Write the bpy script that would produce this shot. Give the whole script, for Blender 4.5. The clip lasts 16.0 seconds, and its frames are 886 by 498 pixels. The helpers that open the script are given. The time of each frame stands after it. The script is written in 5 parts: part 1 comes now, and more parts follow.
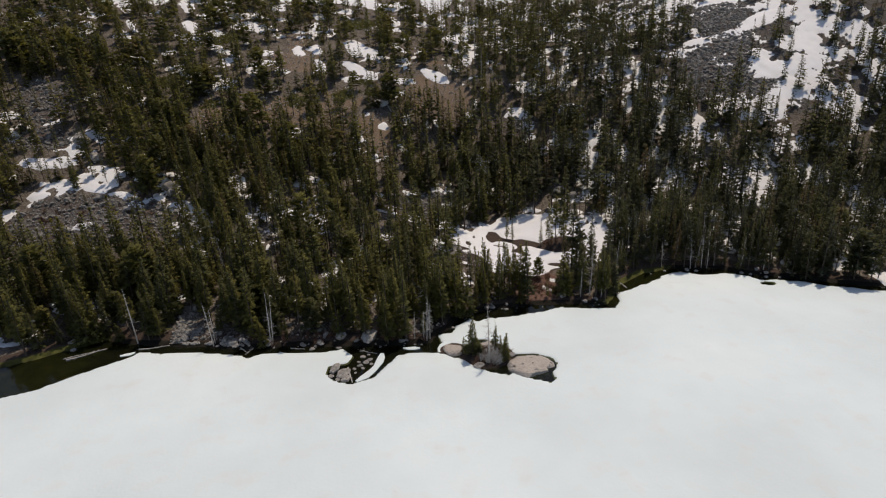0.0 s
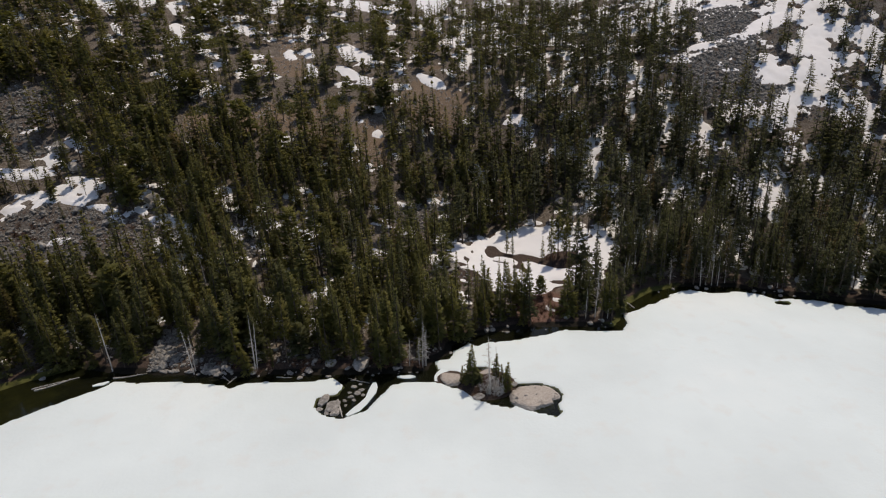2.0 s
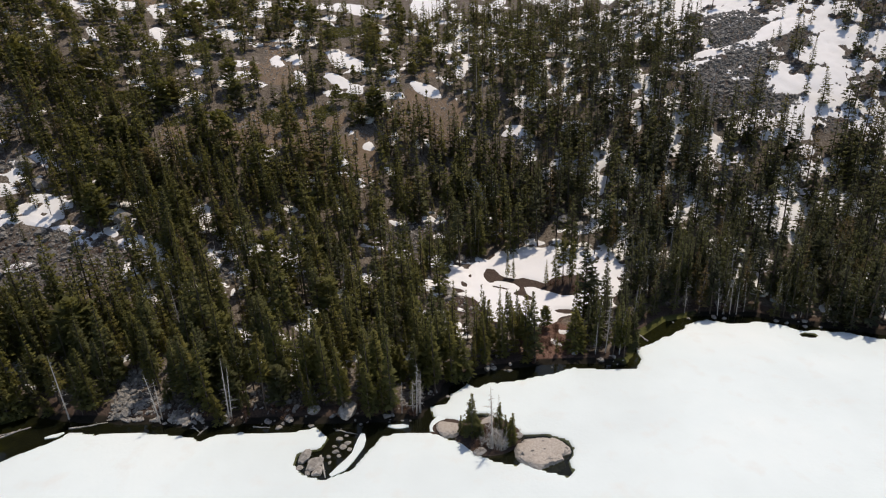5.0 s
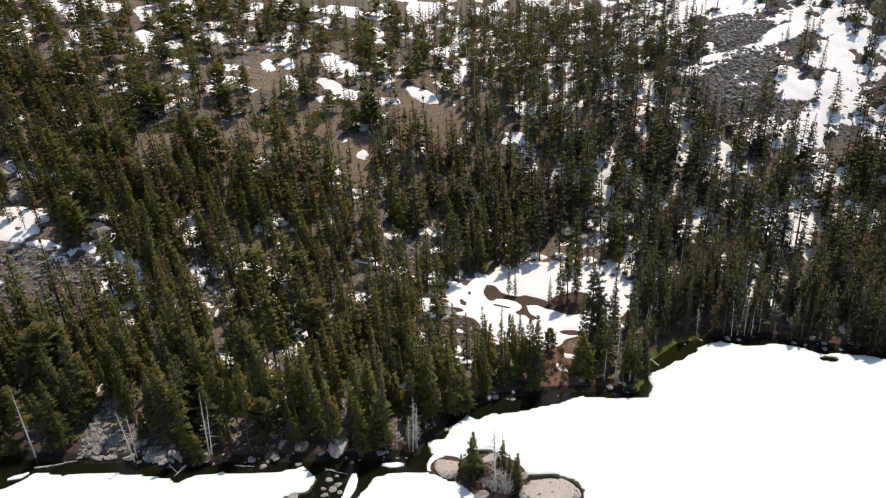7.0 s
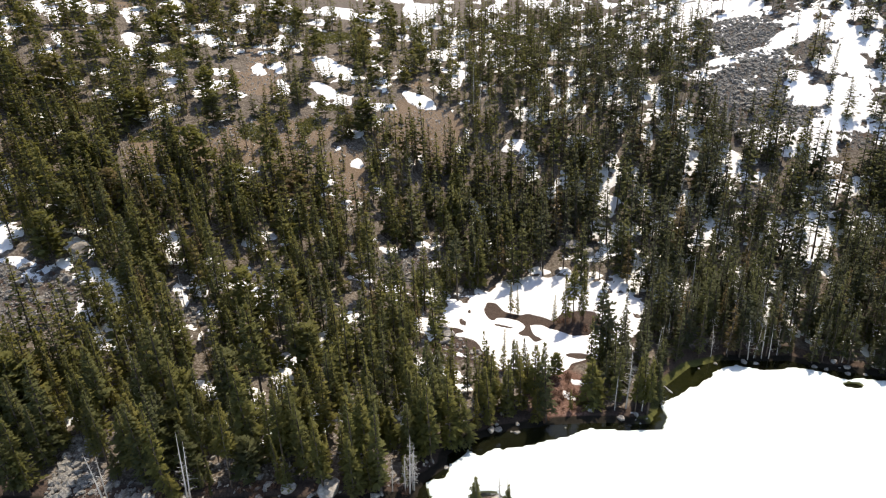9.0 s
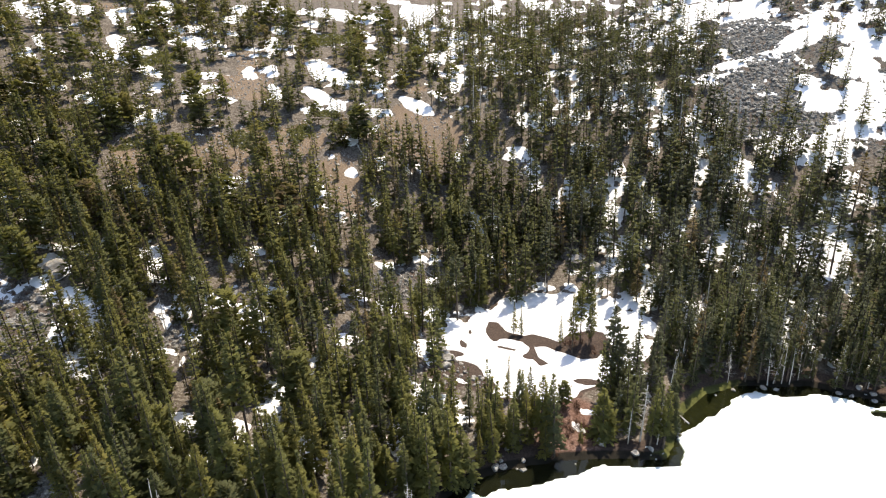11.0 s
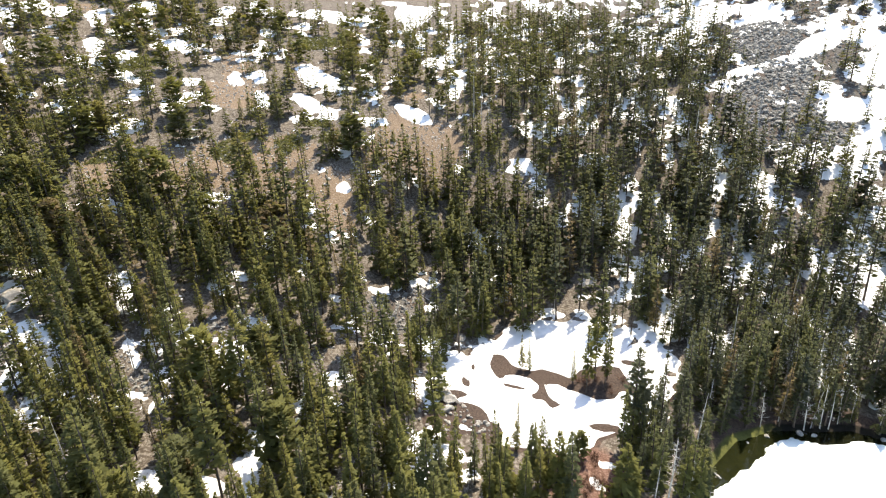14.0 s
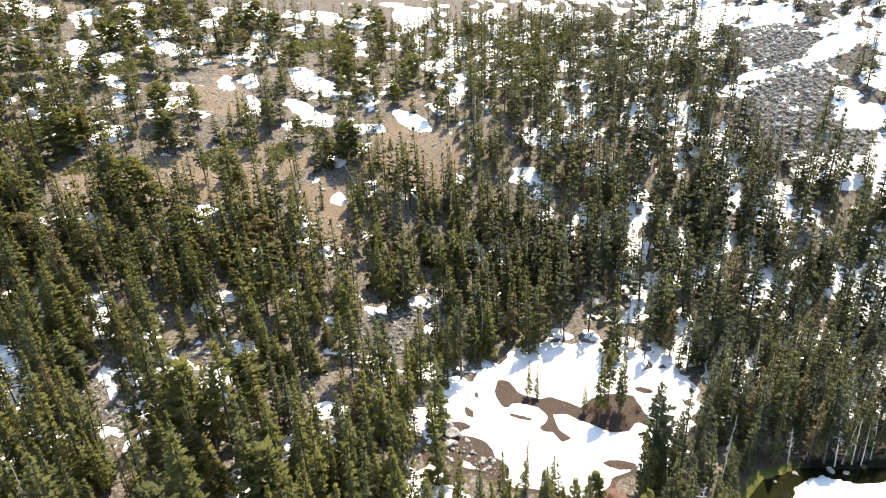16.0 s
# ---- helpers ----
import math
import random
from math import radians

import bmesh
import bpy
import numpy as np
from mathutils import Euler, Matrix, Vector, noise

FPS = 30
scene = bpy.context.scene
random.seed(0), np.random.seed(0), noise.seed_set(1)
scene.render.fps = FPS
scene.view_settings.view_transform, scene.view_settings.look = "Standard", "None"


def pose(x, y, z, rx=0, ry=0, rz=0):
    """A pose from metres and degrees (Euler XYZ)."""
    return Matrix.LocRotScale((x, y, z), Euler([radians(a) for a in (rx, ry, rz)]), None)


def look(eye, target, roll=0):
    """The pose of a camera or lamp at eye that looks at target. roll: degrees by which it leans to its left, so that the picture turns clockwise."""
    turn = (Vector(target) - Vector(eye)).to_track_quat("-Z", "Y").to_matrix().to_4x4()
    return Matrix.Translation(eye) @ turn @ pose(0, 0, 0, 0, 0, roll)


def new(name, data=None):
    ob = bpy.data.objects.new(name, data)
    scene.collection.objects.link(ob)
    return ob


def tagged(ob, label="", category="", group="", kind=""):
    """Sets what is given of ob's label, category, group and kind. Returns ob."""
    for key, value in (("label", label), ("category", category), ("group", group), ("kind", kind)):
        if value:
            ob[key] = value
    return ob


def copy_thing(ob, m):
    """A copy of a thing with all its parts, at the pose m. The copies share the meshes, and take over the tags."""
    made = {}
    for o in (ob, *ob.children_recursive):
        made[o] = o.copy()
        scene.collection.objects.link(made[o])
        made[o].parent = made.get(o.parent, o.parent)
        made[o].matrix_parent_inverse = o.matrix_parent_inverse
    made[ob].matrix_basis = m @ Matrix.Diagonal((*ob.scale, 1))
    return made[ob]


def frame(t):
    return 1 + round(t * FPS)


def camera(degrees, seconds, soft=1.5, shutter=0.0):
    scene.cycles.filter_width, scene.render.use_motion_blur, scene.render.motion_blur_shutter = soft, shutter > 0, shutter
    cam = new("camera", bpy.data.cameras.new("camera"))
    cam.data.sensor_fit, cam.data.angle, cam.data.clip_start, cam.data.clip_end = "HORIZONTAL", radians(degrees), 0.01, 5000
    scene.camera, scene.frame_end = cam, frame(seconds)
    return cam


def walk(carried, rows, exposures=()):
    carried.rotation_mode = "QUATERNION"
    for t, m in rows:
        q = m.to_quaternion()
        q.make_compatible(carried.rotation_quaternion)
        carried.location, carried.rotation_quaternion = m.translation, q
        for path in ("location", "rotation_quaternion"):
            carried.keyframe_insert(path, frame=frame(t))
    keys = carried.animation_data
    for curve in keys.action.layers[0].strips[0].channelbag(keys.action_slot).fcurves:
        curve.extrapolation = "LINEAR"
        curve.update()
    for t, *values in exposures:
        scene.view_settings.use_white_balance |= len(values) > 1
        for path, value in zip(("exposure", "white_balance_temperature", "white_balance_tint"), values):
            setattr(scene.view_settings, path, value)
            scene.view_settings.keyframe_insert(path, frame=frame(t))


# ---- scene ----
cam = camera(73.7, 16.0, soft=1.15)
# seconds, x, y, z, pitch above the horizontal, lean, turn to the left
PATH = [
    (0.0, 0.00, 0.00, 86.00, -22.60, -1.33, -0.00),
    (1.0, -0.03, 5.91, 86.36, -22.56, -1.26, -0.20),
    (2.0, -0.06, 11.75, 86.66, -22.50, -1.20, -0.39),
    (3.0, -0.09, 17.52, 86.93, -22.44, -1.13, -0.59),
    (4.0, -0.14, 23.23, 87.17, -22.37, -1.07, -0.79),
    (5.0, -0.19, 28.89, 87.39, -22.30, -1.02, -0.98),
    (6.0, -0.25, 34.51, 87.59, -22.24, -0.97, -1.17),
    (7.0, -0.31, 40.10, 87.78, -22.18, -0.92, -1.35),
    (8.0, -0.39, 45.66, 87.97, -22.13, -0.88, -1.53),
    (9.0, -0.48, 51.21, 88.16, -22.09, -0.84, -1.70),
    (10.0, -0.58, 56.75, 88.34, -22.05, -0.80, -1.86),
    (11.0, -0.69, 62.29, 88.52, -22.02, -0.77, -2.02),
    (12.0, -0.82, 67.83, 88.71, -22.00, -0.73, -2.17),
    (13.0, -0.97, 73.38, 88.89, -21.98, -0.70, -2.31),
    (14.0, -1.13, 78.94, 89.06, -21.96, -0.66, -2.45),
    (15.0, -1.31, 84.53, 89.22, -21.93, -0.62, -2.59),
    (16.0, -1.51, 90.14, 89.37, -21.90, -0.57, -2.72),
]
walk(cam, [(t, pose(x, y, z, 90 + p, 0, w) @ pose(0, 0, 0, 0, 0, r)) for t, x, y, z, p, r, w in PATH],
     exposures=[(0.0, -0.5, 7550, 15), (4.2, -0.3, 7500, 15), (6.3, 0.04, 7500, 14), (9.2, 0.7, 7500, 12), (11.4, 1.1, 7500, 10), (16.0, 1.55, 7450, 8)])

# ------------------------------------------------------------------ daylight
SUN_ELEVATION, SUN_EAST = radians(69), radians(32)      # east of the way ahead
world = bpy.data.worlds.new("sky")
scene.world = world
world.use_nodes = True
wn = world.node_tree.nodes
sky = wn.new("ShaderNodeTexSky")
sky.sky_type, sky.sun_disc = "NISHITA", False
sky.sun_elevation, sky.sun_rotation = SUN_ELEVATION, SUN_EAST
sky.altitude, sky.dust_density = 1500, 2.5
wn["Background"].inputs["Strength"].default_value = 0.15
world.node_tree.links.new(sky.outputs[0], wn["Background"].inputs["Color"])
sun = new("sun", bpy.data.lights.new("sun", "SUN"))
sun.data.energy, sun.data.angle, sun.data.color = 3.2, radians(0.6), (1.0, 0.95, 0.87)
to_sun = Vector((math.sin(SUN_EAST) * math.cos(SUN_ELEVATION), math.cos(SUN_EAST) * math.cos(SUN_ELEVATION), math.sin(SUN_ELEVATION)))
sun.matrix_world = look(to_sun * 600, (0, 0, 0))


# ------------------------------------------------------------------ materials
def node(tree, kind, **inputs):
    n = tree.nodes.new("ShaderNode" + kind)
    for key, value in inputs.items():
        n.inputs[key.replace("_", " ")].default_value = value
    return n


def ramp(tree, source, stops):
    n = tree.nodes.new("ShaderNodeValToRGB")
    e = n.color_ramp.elements
    while len(e) < len(stops):
        e.new(0.5)
    for k, (at, col) in enumerate(stops):
        e[k].position, e[k].color = at, (*col, 1) if len(col) == 3 else col
    tree.links.new(source, n.inputs[0])
    return n.outputs[0]


def mix(tree, fac, a, b):
    n = tree.nodes.new("ShaderNodeMix")
    n.data_type = "RGBA"
    for k, v in ((0, fac), (6, a), (7, b)):
        if isinstance(v, (int, float)):
            n.inputs[k].default_value = v
        elif isinstance(v, tuple):
            n.inputs[k].default_value = (*v, 1)
        else:
            tree.links.new(v, n.inputs[k])
    return n.outputs[2]


def maths(tree, op, a, b=0.0, clamp=False):
    n = tree.nodes.new("ShaderNodeMath")
    n.operation, n.use_clamp = op, clamp
    for k, v in enumerate((a, b)):
        if isinstance(v, (int, float)):
            n.inputs[k].default_value = v
        else:
            tree.links.new(v, n.inputs[k])
    return n.outputs[0]


def noise_at(tree, scale, detail=4.0, rough=0.55, stretch=None):
    co = tree.nodes.new("ShaderNodeTexCoord").outputs["Object"]
    if stretch:
        m = tree.nodes.new("ShaderNodeMapping")
        m.inputs["Scale"].default_value = stretch
        tree.links.new(co, m.inputs[0])
        co = m.outputs[0]
    n = node(tree, "TexNoise", Scale=scale, Detail=detail, Roughness=rough)
    tree.links.new(co, n.inputs["Vector"])
    return n.outputs[0]


def cells_at(tree, scale, feature="F1"):
    co = tree.nodes.new("ShaderNodeTexCoord").outputs["Object"]
    n = node(tree, "TexVoronoi", Scale=scale)
    n.feature = feature
    tree.links.new(co, n.inputs["Vector"])
    return n


def field(tree, name):
    n = tree.nodes.new("ShaderNodeAttribute")
    n.attribute_name = name
    return n.outputs["Fac"]


def material(name, roughness=0.9, specular=0.3):
    m = bpy.data.materials.new(name)
    m.use_nodes = True
    b = m.node_tree.nodes["Principled BSDF"]
    b.inputs["Roughness"].default_value = roughness
    b.inputs["Specular IOR Level"].default_value = specular
    return m, m.node_tree, b


def bump(tree, b, height, distance, strength=0.6):
    n = node(tree, "Bump", Strength=strength, Distance=distance)
    tree.links.new(height, n.inputs["Height"])
    tree.links.new(n.outputs[0], b.inputs["Normal"])


def ground_material():
    m, t, b = material("mountain_ground", 0.95, 0.15)
    big, mid, fine = noise_at(t, 0.045), noise_at(t, 0.35, 5), noise_at(t, 2.2, 6, 0.7)
    duff = ramp(t, mid, [(0.3, (0.045, 0.036, 0.029)), (0.5, (0.10, 0.082, 0.066)), (0.72, (0.20, 0.172, 0.145))])
    duff = mix(t, maths(t, "MULTIPLY", big, 0.5), duff, (0.095, 0.075, 0.058))
    soil = ramp(t, fine, [(0.3, (0.095, 0.066, 0.045)), (0.5, (0.185, 0.136, 0.096)), (0.75, (0.33, 0.27, 0.21))])
    stones = mix(t, 0.6, ramp(t, cells_at(t, 1.9).outputs["Color"], [(0.2, (0.04, 0.038, 0.036)), (0.8, (0.2, 0.19, 0.178))]),
                 ramp(t, fine, [(0.35, (0.04, 0.036, 0.032)), (0.7, (0.2, 0.185, 0.165))]))
    stones = mix(t, ramp(t, noise_at(t, 0.22, 5), [(0.45, (0, 0, 0)), (0.62, (0.8, 0.8, 0.8))]), stones, ramp(t, fine, [(0.35, (0.05, 0.032, 0.024)), (0.7, (0.13, 0.09, 0.07))]))
    brush = ramp(t, noise_at(t, 1.1, 6, 0.7), [(0.42, (0.034, 0.036, 0.015)), (0.52, (0.075, 0.075, 0.03)), (0.66, (0.17, 0.14, 0.10))])
    # dark bare soil of glade and islet; also paints the wood's shade along the shore
    soil_and_shade = ramp(t, fine, [(0.3, (0.03, 0.022, 0.018)), (0.7, (0.105, 0.076, 0.062))])
    heath = ramp(t, fine, [(0.3, (0.065, 0.034, 0.026)), (0.5, (0.15, 0.086, 0.066)), (0.72, (0.28, 0.195, 0.16))])
    # near-black mud of the lake bed, used on the bank as painted tree shade
    mud_and_shade = ramp(t, mid, [(0.3, (0.010, 0.009, 0.007)), (0.7, (0.026, 0.022, 0.016))])
    algae = ramp(t, mid, [(0.3, (0.036, 0.037, 0.014)), (0.5, (0.072, 0.076, 0.022)), (0.7, (0.115, 0.115, 0.036))])

    def sharp(name, spread):
        f = maths(t, "ADD", field(t, name), maths(t, "MULTIPLY", maths(t, "SUBTRACT", mid, 0.5), spread))
        return ramp(t, f, [(0.4, (0, 0, 0)), (0.6, (1, 1, 1))])

    litter = ramp(t, noise_at(t, 1.4, 6, 0.75), [(0.47, (0, 0, 0)), (0.58, (0.9, 0.9, 0.9))])
    duff = mix(t, litter, duff, ramp(t, fine, [(0.35, (0.13, 0.112, 0.093)), (0.7, (0.33, 0.30, 0.265))]))
    col = mix(t, sharp("soil", 0.9), duff, soil)
    col = mix(t, sharp("brush", 1.3), col, brush)
    col = mix(t, sharp("talus", 0.8), col, stones)
    col = mix(t, sharp("soil_and_shade", 0.4), col, soil_and_shade)
    col = mix(t, sharp("heath", 0.6), col, heath)
    col = mix(t, sharp("bed", 0.3), col, mix(t, sharp("weed", 0.6), mud_and_shade, algae))
    t.links.new(col, b.inputs["Base Color"])
    bump(t, b, maths(t, "ADD", fine, maths(t, "MULTIPLY", mid, 2.0)), 0.25)
    return m


def snow_material(name, tone, grime, dull=0.95):
    m, t, b = material(name, 0.75, 0.2)
    big, mid, fine = noise_at(t, 0.018, 4), noise_at(t, 0.16, 5), noise_at(t, 1.3, 5)
    col = ramp(t, big, [(0.35, tuple(c * dull for c in tone)), (0.55, tone), (0.7, tuple(min(0.9, c * k) for c, k in zip(tone, (1.08, 1.05, 1.04))))])
    col = mix(t, ramp(t, mid, [(0.55, (0, 0, 0)), (0.8, (grime,) * 3)]), col, (0.68, 0.66, 0.62))
    t.links.new(col, b.inputs["Base Color"])
    b.inputs["Subsurface Weight"].default_value = 0.0
    bump(t, b, maths(t, "ADD", mid, maths(t, "MULTIPLY", fine, 0.35)), 0.35, 0.35)
    return m


def rock_material(name, dark, mid_tone, light, grown=0.6):
    m, t, b = material(name, 0.85, 0.3)
    fine = noise_at(t, 2.5, 6, 0.65)
    col = ramp(t, fine, [(0.3, dark), (0.5, mid_tone), (0.7, light)])
    info = t.nodes.new("ShaderNodeObjectInfo").outputs["Random"]
    col = mix(t, maths(t, "MULTIPLY", info, 0.35), col, dark)
    lichen = ramp(t, noise_at(t, 0.9, 5), [(0.56, (0, 0, 0)), (0.66, (grown, grown, grown))])
    col = mix(t, lichen, col, tuple(c * 0.45 for c in mid_tone))
    t.links.new(col, b.inputs["Base Color"])
    bump(t, b, fine, 0.12, 0.8)
    return m


def needle_material(name, by_object):
    m, t, b = material(name, 0.7, 0.25)
    pick = maths(t, "MULTIPLY_ADD", t.nodes.new("ShaderNodeObjectInfo").outputs["Random"], 0.68) if by_object else field(t, "tint")
    if by_object:
        pick.node.inputs[2].default_value = 0.27
    col = ramp(t, pick, [(0.0, (0.064, 0.077, 0.057)), (0.25, (0.088, 0.101, 0.055)), (0.5, (0.130, 0.138, 0.047)),
                         (0.8, (0.178, 0.174, 0.044)), (0.95, (0.205, 0.178, 0.048)), (1.0, (0.19, 0.132, 0.072))])
    col = mix(t, ramp(t, noise_at(t, 0.9, 3), [(0.4, (0, 0, 0)), (0.7, (0.55, 0.55, 0.55))]), col, (0.060, 0.060, 0.032))
    isle = t.nodes.new("ShaderNodeNewGeometry").outputs["Random Per Island"]
    col = mix(t, maths(t, "MULTIPLY", isle, 0.18), col, (0.19, 0.185, 0.055))
    t.links.new(col, b.inputs["Base Color"])
    through_light = node(t, "BsdfTranslucent")
    t.links.new(mix(t, 0.5, col, (0.22, 0.21, 0.04)), through_light.inputs["Color"])
    both = node(t, "MixShader", Fac=0.47)
    t.links.new(b.outputs[0], both.inputs[1])
    t.links.new(through_light.outputs[0], both.inputs[2])
    t.links.new(both.outputs[0], t.nodes["Material Output"].inputs["Surface"])
    return m


def bark_material(name, dark, light):
    m, t, b = material(name, 0.92, 0.2)
    col = ramp(t, noise_at(t, 3.0, 5, 0.6, (1, 1, 0.15)), [(0.3, dark), (0.7, light)])
    t.links.new(col, b.inputs["Base Color"])
    return m


def water_material():
    m, t, b = material("lake_water", 0.04, 0.5)
    b.inputs["Base Color"].default_value = (0.012, 0.014, 0.008, 1)
    clear = node(t, "BsdfTransparent", Color=(0.62, 0.62, 0.36, 1))
    both = node(t, "MixShader", Fac=0.45)
    t.links.new(b.outputs[0], both.inputs[1])
    t.links.new(clear.outputs[0], both.inputs[2])
    t.links.new(both.outputs[0], t.nodes["Material Output"].inputs["Surface"])
    bump(t, b, noise_at(t, 0.8, 3), 0.02, 0.3)
    return m


GROUND = ground_material()
SNOW = snow_material("old_snow", (0.82, 0.83, 0.84), 0.35)
ICE_SNOW = snow_material("lake_ice_snow", (0.725, 0.82, 0.835), 0.4, 0.9)
GRANITE = rock_material("grey_granite", (0.15, 0.14, 0.13), (0.34, 0.322, 0.295), (0.56, 0.535, 0.5))
TALUS_ROCK = rock_material("lichened_granite", (0.09, 0.087, 0.08), (0.235, 0.226, 0.208), (0.42, 0.405, 0.375))
PINK_GRANITE = rock_material("pink_granite", (0.33, 0.292, 0.255), (0.43, 0.388, 0.345), (0.52, 0.48, 0.435), 0.12)
NEEDLES = needle_material("pine_needles", True)
FAR_NEEDLES = needle_material("forest_needles", False)
BARK = bark_material("pine_bark", (0.045, 0.035, 0.028), (0.14, 0.112, 0.09))
DEAD_WOOD = bark_material("weathered_wood", (0.3, 0.28, 0.255), (0.62, 0.59, 0.55))
HEATH_LEAVES = needle_material("low_heath", False)
DRY_TWIGS = bark_material("red_brown_twigs", (0.08, 0.045, 0.03), (0.22, 0.13, 0.09))
WATER = water_material()


# ------------------------------------------------------------------ tools for meshes and fields
def lattice(x, y, seed):
    h = np.sin(x * 127.1 + y * 311.7 + seed * 74.7) * 43758.5453
    return h - np.floor(h)


def value_noise(x, y, seed=0):
    xi, yi = np.floor(x), np.floor(y)
    fx, fy = x - xi, y - yi
    fx, fy = fx * fx * (3 - 2 * fx), fy * fy * (3 - 2 * fy)
    a, b = lattice(xi, yi, seed), lattice(xi + 1, yi, seed)
    c, d = lattice(xi, yi + 1, seed), lattice(xi + 1, yi + 1, seed)
    return (a * (1 - fx) + b * fx) * (1 - fy) + (c * (1 - fx) + d * fx) * fy


def fractal(x, y, size, seed=0, octaves=4):
    x, y = np.asarray(x, float) / size, np.asarray(y, float) / size
    total, weight = 0.0, 0.0
    for k in range(octaves):
        total = total + value_noise(x * 2 ** k + 17.3 * k, y * 2 ** k - 9.1 * k, seed + k) * 0.5 ** k
        weight += 0.5 ** k
    return total / weight


def mesh_object(name, verts, faces, mats, parent=None, smooth=False, slots=None, fields=None, normals=None):
    """Numpy verts (n, 3) and faces (m, 3 or 4) as one mesh object."""
    me = bpy.data.meshes.new(name)
    verts, faces = np.asarray(verts, np.float32), np.asarray(faces, np.int32)
    n, k = faces.shape
    me.vertices.add(len(verts))
    me.vertices.foreach_set("co", verts.ravel())
    me.loops.add(n * k)
    me.loops.foreach_set("vertex_index", faces.ravel())
    me.polygons.add(n)
    me.polygons.foreach_set("loop_start", np.arange(0, n * k, k, dtype=np.int32))
    for mat in (mats if isinstance(mats, (list, tuple)) else [mats]):
        me.materials.append(mat)
    if slots is not None:
        me.polygons.foreach_set("material_index", np.asarray(slots, np.int32))
    me.update(calc_edges=True)
    me.polygons.foreach_set("use_smooth", np.full(n, smooth))
    for key, values in (fields or {}).items():
        a = me.attributes.new(key, "FLOAT", "POINT")
        a.data.foreach_set("value", np.asarray(values, np.float32))
    if normals is not None:
        me.polygons.foreach_set("use_smooth", np.full(n, True))
        me.normals_split_custom_set_from_vertices(np.asarray(normals, np.float32))
    ob = new(name, me)
    if parent is not None:
        ob.parent = parent
    return ob


def inside_distance(x, y, ring):
    """Signed distance to a closed outline, positive inside it."""
    pts = np.array(ring)
    a, b = pts, np.roll(pts, -1, 0)
    best = np.full(x.shape, 1e9)
    odd = np.zeros(x.shape, bool)
    for (ax, ay), (bx, by) in zip(a, b):
        dx, dy = bx - ax, by - ay
        s = np.clip(((x - ax) * dx + (y - ay) * dy) / (dx * dx + dy * dy + 1e-9), 0, 1)
        best = np.minimum(best, (x - ax - s * dx) ** 2 + (y - ay - s * dy) ** 2)
        cross = (ay > y) != (by > y)
        odd ^= cross & (x < ax + (y - ay) * dx / (dy if abs(dy) > 1e-9 else 1e-9))
    return np.where(odd, 1, -1) * np.sqrt(best)


def patch_depth(x, y, patches, grow=1.0):
    """How far a place lies inside the nearest of some oval patches, in metres (outside: minus). A patch: centre, two half axes."""
    best = np.full(np.shape(x), -30.0)
    for cx, cy, ux, uy, vx, vy in patches:
        det = ux * vy - uy * vx
        if abs(det) < 1e-6:
            continue
        dx, dy = x - cx, y - cy
        p, q = (dx * vy - dy * vx) / det, (dy * ux - dx * uy) / det
        r = np.sqrt(p * p + q * q) / grow
        best = np.maximum(best, (1 - r) * math.sqrt(abs(det)) * grow)
    return best


# ------------------------------------------------------------------ the plan
SNOW_SLOPE_WEST = [
    (-188.1, 371.1, 2.0, 1.7, 3.3, -6.3), (-175.8, 383.3, 5.5, 4.2, 3.3, -7.0), (-165.8, 383.4, 4.7, 3.6, 2.5, -5.7),
    (-148.5, 381.6, 2.4, 1.6, 3.3, -8.4), (-178.1, 365.5, 2.5, 2.1, 5.1, -9.9), (-138.1, 352.7, 2.6, 1.7, 3.2, -7.7),
    (-137.0, 408.1, 5.6, 3.9, 2.8, -8.3), (-131.5, 388.0, 4.4, 2.6, 2.0, -5.9), (-135.2, 373.0, 3.7, 2.2, 1.5, -4.1),
    (-116.7, 383.2, 6.8, 3.6, 1.8, -5.7), (-111.9, 367.6, 6.7, 3.0, 2.0, -6.4), (-102.4, 365.2, 3.3, 1.7, 1.6, -5.4),
    (-121.7, 346.7, 3.5, 2.0, 1.3, -3.7), (-115.1, 328.0, 6.0, -2.4, 0.8, -4.3), (-162.8, 337.5, 1.4, 0.7, 3.0, -6.2),
    (-145.4, 303.3, 7.6, 0.3, 0.8, -2.2),
]
SNOW_SLOPE_MIDDLE = [
    (-100.8, 404.7, 3.8, 1.9, 1.2, -5.0), (-101.3, 424.6, 4.0, 2.2, 1.6, -6.6), (-82.1, 434.6, 7.2, 3.3, 1.7, -9.1),
    (-67.2, 439.2, 3.0, 1.3, 0.9, -6.3), (-74.9, 400.6, 3.2, 1.3, 1.1, -6.0), (-73.5, 377.3, 4.1, 1.2, 2.2, -11.2),
    (-76.0, 339.3, 2.7, 0.6, 1.4, -6.0), (-82.5, 369.7, 2.2, 0.7, 0.5, -2.2), (-78.7, 359.9, 1.8, 0.8, 0.6, -2.8),
    (-67.0, 342.3, 2.8, 0.6, 1.4, -7.2), (-91.6, 331.8, 3.7, 0.9, 0.9, -3.2), (-61.8, 321.5, 1.3, 3.0, 3.2, -6.1),
    (-91.1, 318.0, 5.2, 4.2, 1.3, -3.4), (-92.0, 309.6, 3.9, 1.0, 1.4, -4.9), (-104.6, 291.6, 4.1, 4.3, 1.5, -2.8),
    (-128.4, 300.2, 3.5, 1.0, 0.6, -1.4),
]
